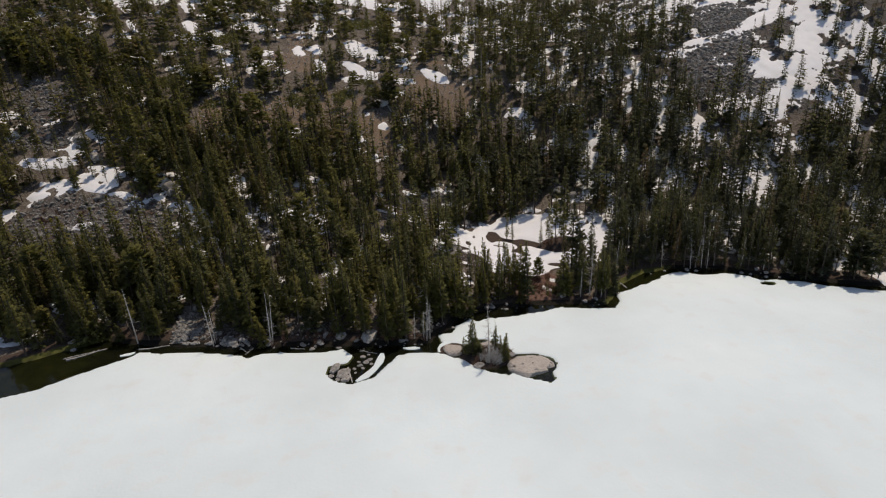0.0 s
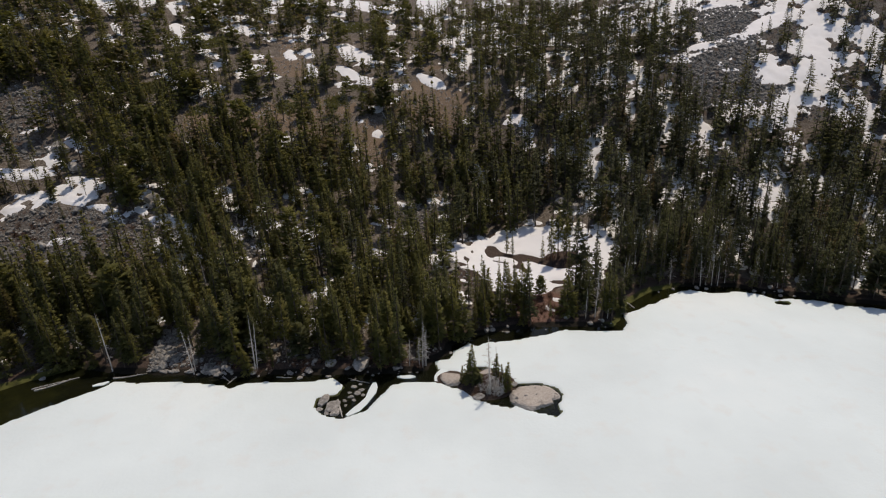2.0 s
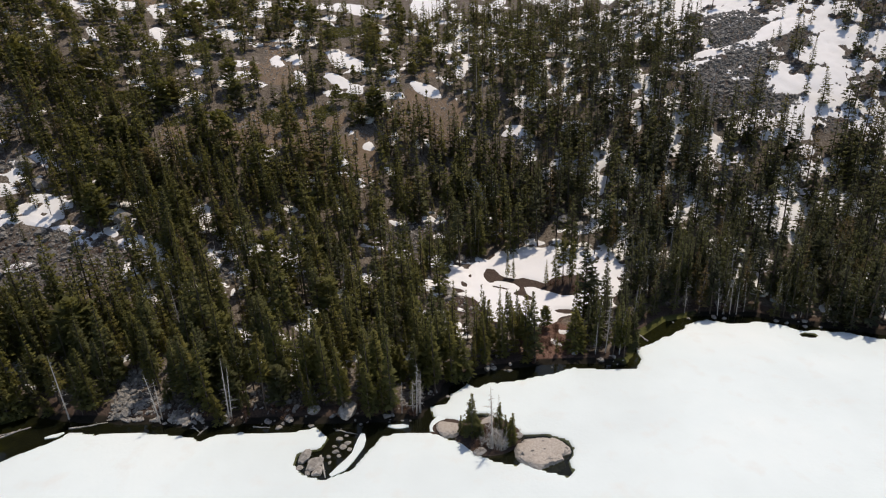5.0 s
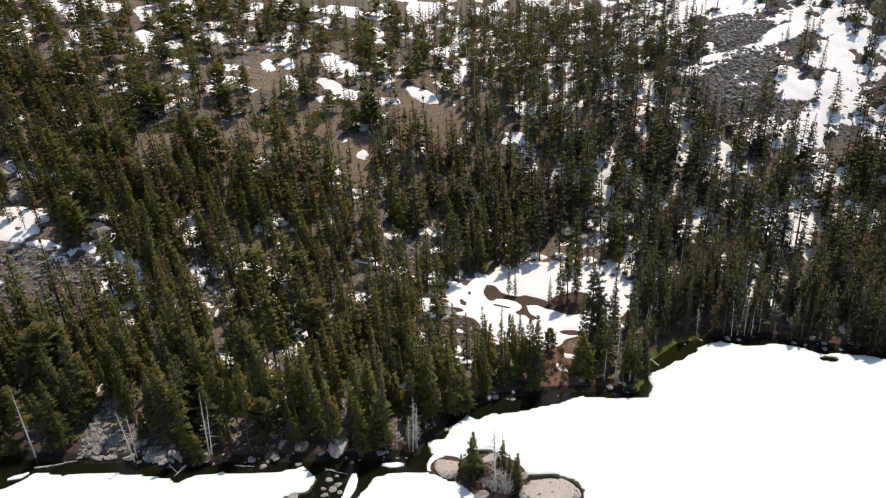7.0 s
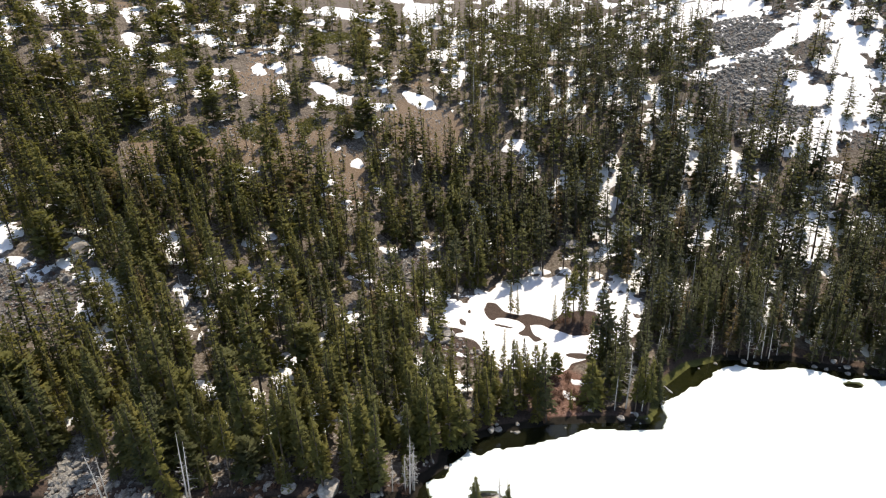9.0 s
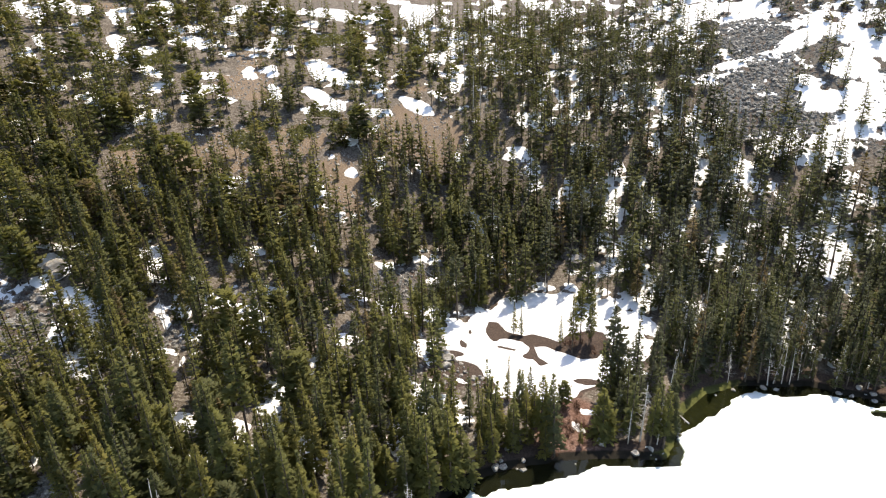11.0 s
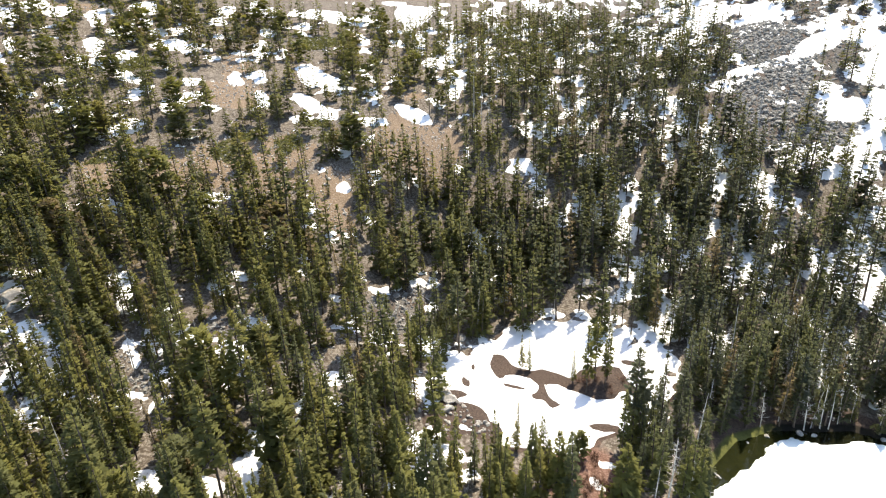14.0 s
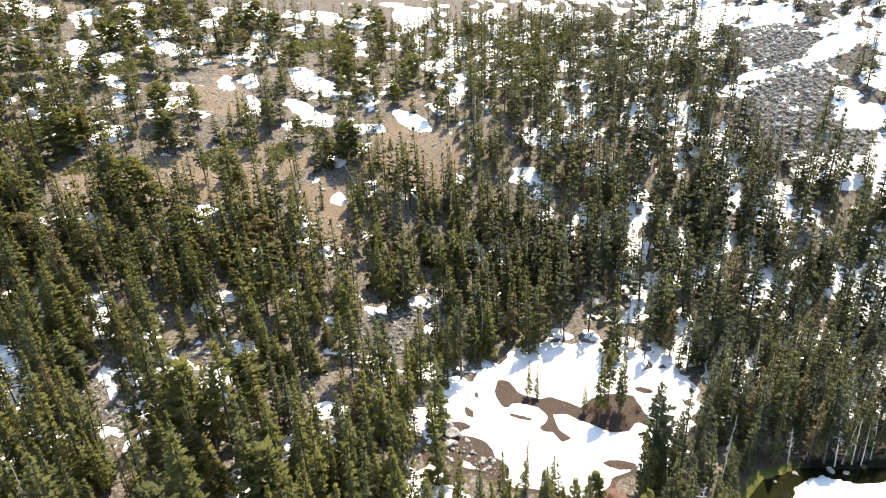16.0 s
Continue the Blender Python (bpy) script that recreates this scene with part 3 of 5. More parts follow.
def snow_depth(x, y):
    """Metres of snow on the ground; below nought where it is bare."""
    ragged = (fractal(x, y, 5, 21) - 0.5) * 3.4 + (fractal(x, y, 1.6, 27, 3) - 0.5) * 1.4
    calm = np.exp(-((x - 31) ** 2 + (y - 196) ** 2) / 2 / 20.0 ** 2) * 0.75      # smoother outlines in the lakeside glade
    wx, wy = warped(x, y, (0.75 - 0.35 * (y > 270)) * (1 - calm))
    d = patch_depth(wx, wy, SNOW_PATCHES, 1.0) + 0.5 * (y > 280) * (x < 60) + ragged * 0.3 * (1 - calm) + (fractal(x, y, 1.3, 29, 2) - 0.5) * 2.2 * ((x > 110) & (y > 260))
    # leftover snow between the trees: much on the east side, little on the west
    shade = fractal(x, y, 9, 33) + 0.5 * (fractal(x, y, 2.2, 39, 3) - 0.5)
    east = 1 / (1 + np.exp(-(x - 48 + 0.12 * (y - 220)) / 16))
    high = 1 / (1 + np.exp(-(y - 335) / 14))
    cut = 0.612 - 0.104 * east + (1 - east) * 0.067 / (1 + np.exp(-(y - 212) / 8))
    cut = cut - 0.045 / (1 + np.exp(-(x - 146 + 0.1 * (y - 300)) / 5)) / (1 + np.exp(-(y - 268) / 6))      # the open snowfield
    loose = (shade - cut) * 11
    loose = loose - 4.0 * (x < 140) * np.clip(1.6 + inside_distance(x, y, LAKE) / 8, 0, 1)
    ax, ay = warped(x, y, 1.3)
    bare = np.maximum(patch_depth(ax, ay, SOIL + BRUSH + CLEARINGS), -3)
    stony = np.maximum(patch_depth(ax, ay, TALUS), -3)
    d = np.maximum(d, np.minimum(np.minimum(loose, -bare * 0.8), np.maximum(-stony * 0.8, loose - 2.8)))
    near = (np.abs(x - 31) < 45) & (np.abs(y - 200) < 40)
    gx_, gy_ = warped(x[near], y[near], 0.12)
    d[near] = np.maximum(d[near] - 2.5 * np.exp(-((x[near] - 30) ** 2 + (y[near] - 175) ** 2) / 2 / 8.0 ** 2) * (patch_depth(x[near], y[near], SNOW_MOUND) < 0), inside_distance(gx_, gy_, GLADE) + 0.1 * ragged[near])
    d[near] = np.minimum(d[near], -inside_distance(gx_, gy_, GLADE_BARE) * 1.5 + ragged[near] * 0.12)
    d = np.minimum(d, -patch_depth(*warped(x, y, 0.2), BARE_GLADE) * 1.5 + ragged * 0.1)
    return np.clip(d * 0.3, -0.4, 0.45)


# ------------------------------------------------------------------ ground, snow, water, ice
def spaced(*stretches):
    return np.concatenate([np.arange(a, b, s) for a, b, s in stretches])


def grid(xs, ys):
    gx, gy = np.meshgrid(xs, ys)
    w = len(xs)
    k = (np.arange(len(ys) - 1)[:, None] * w + np.arange(w - 1)[None, :]).ravel()
    return gx.ravel(), gy.ravel(), np.stack([k, k + 1, k + w + 1, k + w], 1)


gx, gy, quads = grid(spaced((-1500, -330, 120), (-330, -215, 3), (-215, 225, 1.0), (225, 335, 3), (335, 1600, 120)),
                     spaced((-1500, 30, 80), (30, 108, 6), (108, 262, 0.85), (262, 430, 1.5), (430, 550, 8), (550, 1500, 80)))
gz = ground_height(gx, gy)
gz += np.where((gy < -240) | (np.abs(gx) > 340), 0.08 * np.maximum(np.maximum(-240 - gy, np.abs(gx) - 340), 0), 0)
shore_in = -inside_distance(gx, gy, LAKE)
isle_in = patch_depth(gx, gy, ISLAND)


def soft(d, w=2.0):
    return np.clip(0.5 + d / (2 * w), 0, 1)


mound = np.exp(-((gx - 31) / 7.0) ** 2 / 2 - ((gy - 170) / 8.5) ** 2 / 2)
px, py = warped(gx, gy, 1.3)
ground = mesh_object("ground", np.stack([gx, gy, gz], 1), quads, GROUND, smooth=True, fields={
    "soil": soft(patch_depth(px, py, SOIL + CLEARINGS)), "brush": soft(patch_depth(px, py, BRUSH)), "talus": np.maximum(soft(patch_depth(px, py, TALUS)), soft(px - 112, 14) * soft(py - 268, 10)),
    # shore term: tree shade painted on some 5 m of bank; the rest bare soil
    "soil_and_shade": np.clip(np.maximum.reduce([soft(5.0 - np.abs(shore_in), 2.5), soft(patch_depth(gx, gy, BARE_GLADE, 1.5), 1.0), soft(inside_distance(gx, gy, GLADE) + 1.0, 1.0), soft(isle_in)]), 0, 1),
    # runs about 2 m inland, where its dark colour stands in for tree shade
    "bed": np.minimum(soft(1.7 - shore_in, 1.3), soft(-isle_in - 0.5, 0.8)),
    "heath": mound, "weed": np.maximum(soft(-95 - gx, 8), soft(1 - np.hypot((gx - 64) / 21, (gy - 172) / 17), 0.5))})
tagged(ground, "brown forest soil, gravel and grey talus rising from the lake", "ground", kind="structure")

depth = snow_depth(gx, gy)
depth = np.where(((shore_in < 0.6) & (isle_in < 0)) | ((isle_in > -1) & (gx > 3.5)), -0.4, depth)
keep = (depth[quads] > -0.12).any(1) & (gy[quads] < 550).all(1) & (np.abs(gx[quads]) < 332).all(1)
used = np.unique(quads[keep])
renum = np.full(len(gx), -1)
renum[used] = np.arange(len(used))
snow = mesh_object("snow", np.stack([gx, gy, gz + depth], 1)[used], renum[quads[keep]], SNOW, smooth=True)
tagged(snow, "patches of old white spring snow melting on the slope", "snow", kind="structure")

water = mesh_object("water", [(-1400, -1400, 0), (1500, -1400, 0), (1500, 230, 0), (-1400, 230, 0)], [(0, 1, 2, 3)], WATER)
tagged(water, "dark still meltwater between shore and lake ice", "water", kind="structure")

ix, iy, iquads = grid(spaced((-340, -125, 5), (-125, 150, 0.7), (150, 345, 5)), spaced((-270, 92, 6), (92, 196, 0.7)))


MELT_HOLES = [(104.9, 171.4, 2.3, 1.1, -0.1)]      # by the shore


def ice_in(x, y):
    d = inside_distance(x, y, ICE_RING) + (fractal(x, y, 3.0, 51, 2) - 0.5) * 1.2
    for hx, hy, hu, hv, turned in MELT_HOLES:
        du, dv = (x - hx) * math.cos(turned) + (y - hy) * math.sin(turned), (y - hy) * math.cos(turned) - (x - hx) * math.sin(turned)
        d = np.minimum(d, (np.sqrt((du / hu) ** 2 + (dv / hv) ** 2) - 1) * hv)
    return d


inner = ice_in(ix, iy)
# the rim is drawn in to the true edge and drops sheer into the water
iz = np.where(inner < 0, -0.35, 0.03 + np.clip(inner * 0.22, 0, 0.2)) + np.where(inner > 1, (fractal(ix, iy, 16, 55) - 0.5) * 0.25, 0)
rim = (inner < 0) & (inner > -1.6)
rx, ry, step = ix[rim], iy[rim], 0.25
for _ in range(3):
    here = ice_in(rx, ry)
    slope_x, slope_y = (ice_in(rx + step, ry) - here) / step, (ice_in(rx, ry + step) - here) / step
    fall = np.maximum(slope_x ** 2 + slope_y ** 2, 0.4)
    rx, ry = rx - np.clip(here, -0.6, 0.6) * slope_x / fall, ry - np.clip(here, -0.6, 0.6) * slope_y / fall
ix[rim], iy[rim] = rx, ry
keep = (inner[iquads] > 0.0).any(1)
used = np.unique(iquads[keep])
renum = np.full(len(ix), -1)
renum[used] = np.arange(len(used))
ice = mesh_object("lake_ice", np.stack([ix, iy, iz], 1)[used], renum[iquads[keep]], ICE_SNOW, smooth=True)
tagged(ice, "frozen lake covered with smooth white snow", "lake ice", kind="structure")


# ------------------------------------------------------------------ trees
def tube(rings, sides=6):
    """A tube through rings of (x, y, z, radius)."""
    v, f = [], []
    for x, y, z, r in rings:
        for k in range(sides):
            a = 2 * math.pi * k / sides
            v.append((x + r * math.cos(a), y + r * math.sin(a), z))
    for i in range(len(rings) - 1):
        for k in range(sides):
            a, b = i * sides + k, i * sides + (k + 1) % sides
            f += [(a, b, b + sides), (a, b + sides, a + sides)]
    return np.array(v), np.array(f)


def sprays(start, way, length, width, droop, rng, teeth=3):
    """Flat feathery twigs: a bent midrib with pointed side shoots, as triangles."""
    n = len(start)
    way = way / np.linalg.norm(way, axis=1, keepdims=True)
    side = np.cross(way, (0, 0, 1.0))
    side /= np.linalg.norm(side, axis=1, keepdims=True) + 1e-9
    roll = rng.uniform(-0.7, 0.7, (n, 1))
    side = side * np.cos(roll) + np.cross(way, side) * np.sin(roll)
    pts = []
    for k in range(teeth + 1):
        s = k / teeth
        pts.append(start + way * (length * s)[:, None] - np.array((0, 0, 1.0)) * (droop * length * s * s)[:, None])
    for k in range(teeth):
        s = (k + 0.95) / teeth if teeth > 1 else 0.5
        w = width * length * (0.55 + 0.9 * (1 - abs(2 * s - 0.9)))
        mid = start + way * (length * s)[:, None] - np.array((0, 0, 1.0)) * (droop * length * (s * s + 0.12))[:, None]
        for sgn in (-1, 1):
            pts.append(mid + sgn * side * (w * rng.uniform(0.6, 1.25, n))[:, None])
    pts = np.stack(pts, 1)                                       # n, teeth + 1 + 2 teeth, 3
    per = pts.shape[1]
    tri = []
    for k in range(teeth):
        tri += [(k, k + 1, teeth + 1 + 2 * k), (k, teeth + 2 + 2 * k, k + 1)]        # one tooth: a narrow blade
    f = (np.array(tri)[None] + (np.arange(n) * per)[:, None, None]).reshape(-1, 3)
    return pts.reshape(-1, 3), f


def conifer_shape(seed, height, radius, low, count, shape, plump=1.0):
    """Trunk and crown of one conifer: boughs in loose whorls, each with a fan of twigs. low: where the crown begins; shape: 0 a spire, 1 a blunt pine."""
    rng = np.random.default_rng(seed)
    lean = rng.normal(0, 0.012, 2) * height
    bend = lambda s: np.stack([lean[0] * s ** 2, lean[1] * s ** 2], -1)
    rings = []
    for s in (0, 0.04, 0.35, 0.7, 0.97):
        bx, by = bend(np.array(s))
        rings.append((bx, by, s * height - (0.6 if s == 0 else 0), 0.0105 * height * (1 - s) ** 0.8 + 0.02 + (0.06 if s == 0 else 0)))
    trunk = tube(rings, 5)
    fan = 6
    n = max(8, count // fan)
    rel = (np.arange(n) + rng.uniform(-1.5, 1.5, n)) / n
    rel = np.clip(rel, 0, 0.985) ** (1.06 - 0.25 * shape)
    s = low + (1 - low) * rel
    spire = (1 - rel) ** 0.8 * np.clip(rel * 6 + 0.45, 0, 1)
    blunt = np.sqrt(np.clip(1 - (rel * 1.08 - 0.38) ** 2 / 0.5, 0.02, 1))
    reach = radius * (spire * (1 - shape) + blunt * shape)
    ang = np.arange(n) * 2.4 + rng.normal(0, 0.5, n)
    side = rng.uniform(0, 6.28)
    uneven = 1 + 0.22 * np.cos(ang - side) + 0.14 * np.sin(rng.uniform(0, 6.28) + s * height * rng.uniform(1.0, 1.9))
    length = np.maximum(reach * uneven * rng.uniform(0.62, 1.18, n), 0.3)
    length *= np.where(rng.random(n) < 0.07 + 0.1 * shape, 0.45, 1.0)                     # broken boughs leave gaps
    rise = np.radians((-16 + 50 * rel) * (1 - shape) + (8 + 34 * rel) * shape + rng.normal(0, 8, n))
    out = np.stack([np.cos(ang), np.sin(ang), np.zeros(n)], 1)
    across = np.stack([-np.sin(ang), np.cos(ang), np.zeros(n)], 1)
    up = np.array((0, 0, 1.0))
    way = out * np.cos(rise)[:, None] + up * np.sin(rise)[:, None]
    root = np.concatenate([bend(s), (s * height)[:, None]], 1)
    start, aim, size, wide = [], [], [], []
    for k in range(fan):
        t = np.clip((0.3, 0.45, 0.56, 0.68, 0.8, 0.8)[k] + rng.uniform(-0.06, 0.06, n), 0.1, 1)
        spread = (0.85, -0.85, 0.75, -0.7, 0.5, -0.1)[k] + rng.normal(0, 0.2, n)
        p = root + way * (length * t)[:, None] - up * (0.16 * (1 - shape) * length * t * t)[:, None]
        d = way * np.cos(spread)[:, None] + across * np.sin(spread)[:, None] + up * rng.normal(0.26 + 0.14 * shape, 0.28, n)[:, None]
        start.append(p)
        wide.append(np.full(n, (0.36, 0.36, 0.3, 0.27, 0.22, 0.2)[k]))
        aim.append(d)
        size.append(length * (0.4, 0.4, 0.36, 0.36, 0.32, 0.32)[k] * rng.uniform(0.75, 1.2, n) + 0.16)
    tip = np.repeat(np.array([[*bend(np.array(1.0)), height * 0.93]]), 3, 0)
    start, size = np.concatenate(start + [tip]), np.concatenate(size + [np.full(3, 0.07 * height)])
    wide = np.concatenate(wide + [np.full(3, 0.16)])
    aim = np.concatenate(aim + [np.array([[0.05, 0, 1.0], [-0.05, 0.05, 1.0], [0, -0.05, 1.0]])])
    crown = sprays(start, aim, size, wide * plump, 0.12, rng, 1)
    # boughs are lit as a whole: their normals turn outwards with the crown
    v = crown[0]
    axis = bend(np.clip(v[:, 2] / height, 0, 1))
    out = np.concatenate([v[:, :2] - axis, np.full((len(v), 1), 0.42 * radius)], 1)
    out = out / np.linalg.norm(out, axis=1, keepdims=True) + rng.normal(0, 0.17, v.shape)
    return trunk, crown, out / np.linalg.norm(out, axis=1, keepdims=True)


# kind of conifer: height 1 is scaled afterwards; (seed, height, radius, low, shape)
SORTS = [(1, 17, 2.0, 0.06, 0.0), (2, 18, 1.8, 0.14, 0.05), (3, 16, 2.4, 0.05, 0.1), (4, 18, 1.8, 0.3, 0.25), (5, 18, 2.0, 0.38, 0.35),
         (6, 17, 1.5, 0.08, 0.0), (7, 17, 2.2, 0.14, 0.2), (8, 13, 3.6, 0.14, 0.8), (9, 16, 1.4, 0.26, 0.15), (10, 11, 2.2, 0.04, 0.2)]


def conifer_thing(k):
    seed, height, radius, low, shape = SORTS[k]
    root = new("conifer_tree")
    trunk, crown, normals = conifer_shape(seed, height, radius * 1.05, low, 840, shape, 0.85)
    mesh_object("trunk", *trunk, BARK, root, True)
    mesh_object("crown", *crown, NEEDLES, root, normals=normals)
    return root


def stand(count, seed, box, density):
    """Places for trees, no two closer than their crowns allow, as thick as density(x, y) in trees a square metre asks."""
    rng = np.random.default_rng(seed)
    x, y = rng.uniform(box[0], box[1], count), rng.uniform(box[2], box[3], count)
    take = rng.uniform(0, 1, count) < density(x, y) * (box[1] - box[0]) * (box[3] - box[2]) / count
    x, y = x[take], y[take]
    cell, kept = {}, []
    for i in range(len(x)):
        gap = 1.15 + 1.1 * rng.random()
        cx, cy = int(x[i] // 3), int(y[i] // 3)
        near = [j for a in (-1, 0, 1) for b in (-1, 0, 1) for j in cell.get((cx + a, cy + b), ())]
        if all((x[i] - x[j]) ** 2 + (y[i] - y[j]) ** 2 > gap * gap for j in near):
            cell.setdefault((cx, cy), []).append(i)
            kept.append(i)
    return x[kept], y[kept]


# open ground: the patches themselves and the ground below them, towards the lake
BROAD = SNOW_FIELD_EAST + SNOW_FOREST_EAST + SNOW_FOREST_FAR_EAST + SNOW_FOREST_WEST + SNOW_BOULDERS + SNOW_GAPS + SOIL + BRUSH + TALUS
OPEN = [(cx, cy - 4, ux, uy, vx, vy - 3) for cx, cy, ux, uy, vx, vy in BROAD]
SPARSE = SNOW_SLOPE_WEST + SNOW_SLOPE_MIDDLE + SNOW_SLOPE_CENTRE + SNOW_SLOPE_EAST
GROVES = [(11.5, 166.0, 12.0, 2.0, -2.0, 7.5), (46.3, 169.3, 5.5, 0.0, 0.0, 7.5), (98.0, 186.0, 42.0, -7.0, 0.0, 9.0), (-44.0, 151.0, 47.0, 0.0, 0.0, 9.0), (3.5, 154.0, 7.5, 5.5, -2.0, 4.0), (19.0, 162.5, 9.0, 1.0, 0.0, 4.0)]


def forest(x, y):
    """Trees a square metre."""
    wx, wy = warped(x, y)
    east = 1 / (1 + np.exp(-(x - 8) / 8))
    upper = 1 / (1 + np.exp(-(y - 288 - 18 * np.sin(x / 37)) / 7))
    inland = 1 / (1 + np.exp(-(y - 204) / 5)) / (1 + np.exp(-(x - 24) / 6))
    d = (0.09 - 0.017 * inland) * (1 - upper) + upper * (0.023 + 0.026 * east * (x < 112) + 0.006 * (x < -95))
    d *= np.where((x > 140 + 0.1 * (y - 300)) & (y > 262), np.where(x > 196, 1.0, 0.35), 1.0)
    d *= 0.5 + 1.0 * fractal(x, y, 16, 71)
    d *= 1 + 0.1 * ((x < -15) & (y < 235)) + 0.2 * ((x < -40) & (y < 200))
    d *= np.where(patch_depth(wx, wy, OPEN) > 0, 0.4, 1.0)
    d *= np.where(patch_depth(wx, wy, SPARSE) > -1, 0.35, 1.0)
    d *= np.where(patch_depth(wx, wy, BROAD) > 0, 0.06, 1.0)
    d *= np.where(patch_depth(x, y, TALUS[1:6] + TALUS[8:12] + TALUS[-1:] + SNOW_BOULDERS, 1.0) > 0, 0.2, 1.0)
    d *= np.where(patch_depth(wx, wy, CLEARINGS) > -0.5, 0.08, 1.0)
    d = np.where(patch_depth(x, y, GROVES) > 0, np.where(x < -5, 0.12, 0.16), d)
    d *= np.where(patch_depth(x, y, TALUS[12:14] + [(-72.5, 145.5, 4.8, 0.0, -2.0, 8.5), (-58.5, 140.0, 4.0, 0.0, 0.0, 4.0)]) > 0, 0.0, 1.0)
    d *= 1 - 0.2 * ((x > -42) & (x < 5) & (y > 158) & (y < 215))
    d *= np.where(patch_depth(x, y, [(-104.0, 191.0, 13.0, 0.0, 0.0, 11.0)]) > 0, 0.15, 1.0)
    d *= np.where(inside_distance(x, y, GLADE) > -1.5, 0.0, 1.0)
    d *= np.where((x - 31) ** 2 + (y - 172) ** 2 < 7.5 ** 2, 0.0, 1.0)
    d *= np.where((x > 14) & (x < 42) & (y > 170) & (y < 190), 0.15, 1.0) * np.where((x > 2) & (x < 22) & (y > 174) & (y < 196), 0.08, 1.0)
    shore = -inside_distance(x, y, LAKE)
    d *= np.where(np.abs(x - 4) > 27 + 0.7 * y, 0.0, 1.0)               # out of sight from the lake
    return np.where(shore > 0.5, d, 0.0)


tx, ty = stand(60000, 5, (-315, 325, 130, 435), forest)
rng = np.random.default_rng(77)
size = np.clip(rng.normal(1.0, 0.2, len(tx)), 0.5, 1.4) * np.where(rng.random(len(tx)) < 0.16, 0.5, 1.0)
size *= np.where(ty > 292, 0.82, 1.0) * np.where((tx > 20) & (ty > 215), 1.12, 1.0)
opening = patch_depth(tx, ty, OPEN) > 0
size = np.where(opening, size * 0.75, size)
turn, sort = rng.uniform(0, 2 * math.pi, len(tx)), rng.integers(0, len(SORTS), len(tx))
sort = np.where(patch_depth(tx, ty, GROVES[:3]) > -1, np.array([0, 5, 1, 5, 3, 5, 1, 0, 8, 0])[sort], sort)      # slim spires by the lake
high_west = (ty > 285) & (tx < 0)
inland_east = (tx > 15) & (ty > 200)
sort = np.where((sort == 7) & (rng.random(len(tx)) < 0.8), 0, sort)
sort = np.where(inland_east, np.array([0, 1, 2, 3, 0, 5, 6, 0, 1, 0])[sort], sort)      # dark narrow firs above the glade
sort = np.where(high_west, np.array([0, 7, 2, 6, 6, 1, 6, 7, 9, 9])[sort], sort)      # fuller pines on the open slope
size = np.where(patch_depth(tx, ty, GROVES[:2]) > -1, np.clip(size, 0.55, 0.95), size)
size = np.where((tx < -35) & (ty < 205) & (ty > 158), size * 1.08, size)
tz = ground_height(tx, ty) - 0.1
# the whole stand leans a little westwards and downhill, pressed by the winter's snow
lean_x, lean_y = rng.normal(-0.03, 0.022, len(tx)), rng.normal(-0.01, 0.02, len(tx))
girth = rng.uniform(0.8, 1.25, len(tx))

# the trees along the lake are things of their own, the rest is one wood
front = np.argsort(np.where(inside_distance(tx, ty, LAKE) > -24, 0.0, 1000.0) + np.where(np.abs(tx) < 110, 0.0, 100.0) + ty * 0.2)[:240]
is_front = np.zeros(len(tx), bool)
is_front[front] = True
models = [conifer_thing(k) for k in range(len(SORTS))]
TREE_LABELS = ["slender dark green conifer standing in the dense lakeside forest", "tall narrow conifer with drooping olive green boughs",
               "full-crowned green conifer branched down to the ground", "lodgepole pine with bare lower trunk and green top",
               "tall pine with bare stem and yellow-green crown", "thin spire-shaped dark green conifer in the forest",
               "green conifer with a loose uneven crown", "broad rounded pine with yellow-green needles",
               "thin pine with bare lower stem and sparse crown", "low bushy conifer branched to the ground"]


def plant(k, x, y, z, s, a, label=""):
    t = models[k] if not models[k].get("planted") else None
    m = pose(x, y, z, 0.6, -1.7 + 1.5 * math.sin(x * 9.7)) @ pose(0, 0, 0, 0, 0, math.degrees(a))
    if t is None:
        t = copy_thing(models[k], m)
    else:
        t["planted"] = 1
        t.matrix_basis = m
    t.scale = (s, s, s)
    return tagged(t, label or TREE_LABELS[k], "conifer tree", "conifers along the lake")


for i in np.nonzero(is_front)[0]:
    tree = plant(int(sort[i]), tx[i], ty[i], tz[i], size[i], turn[i])
    tree.scale = (size[i] * girth[i] * 1.12, size[i] * girth[i] * 1.12, size[i])


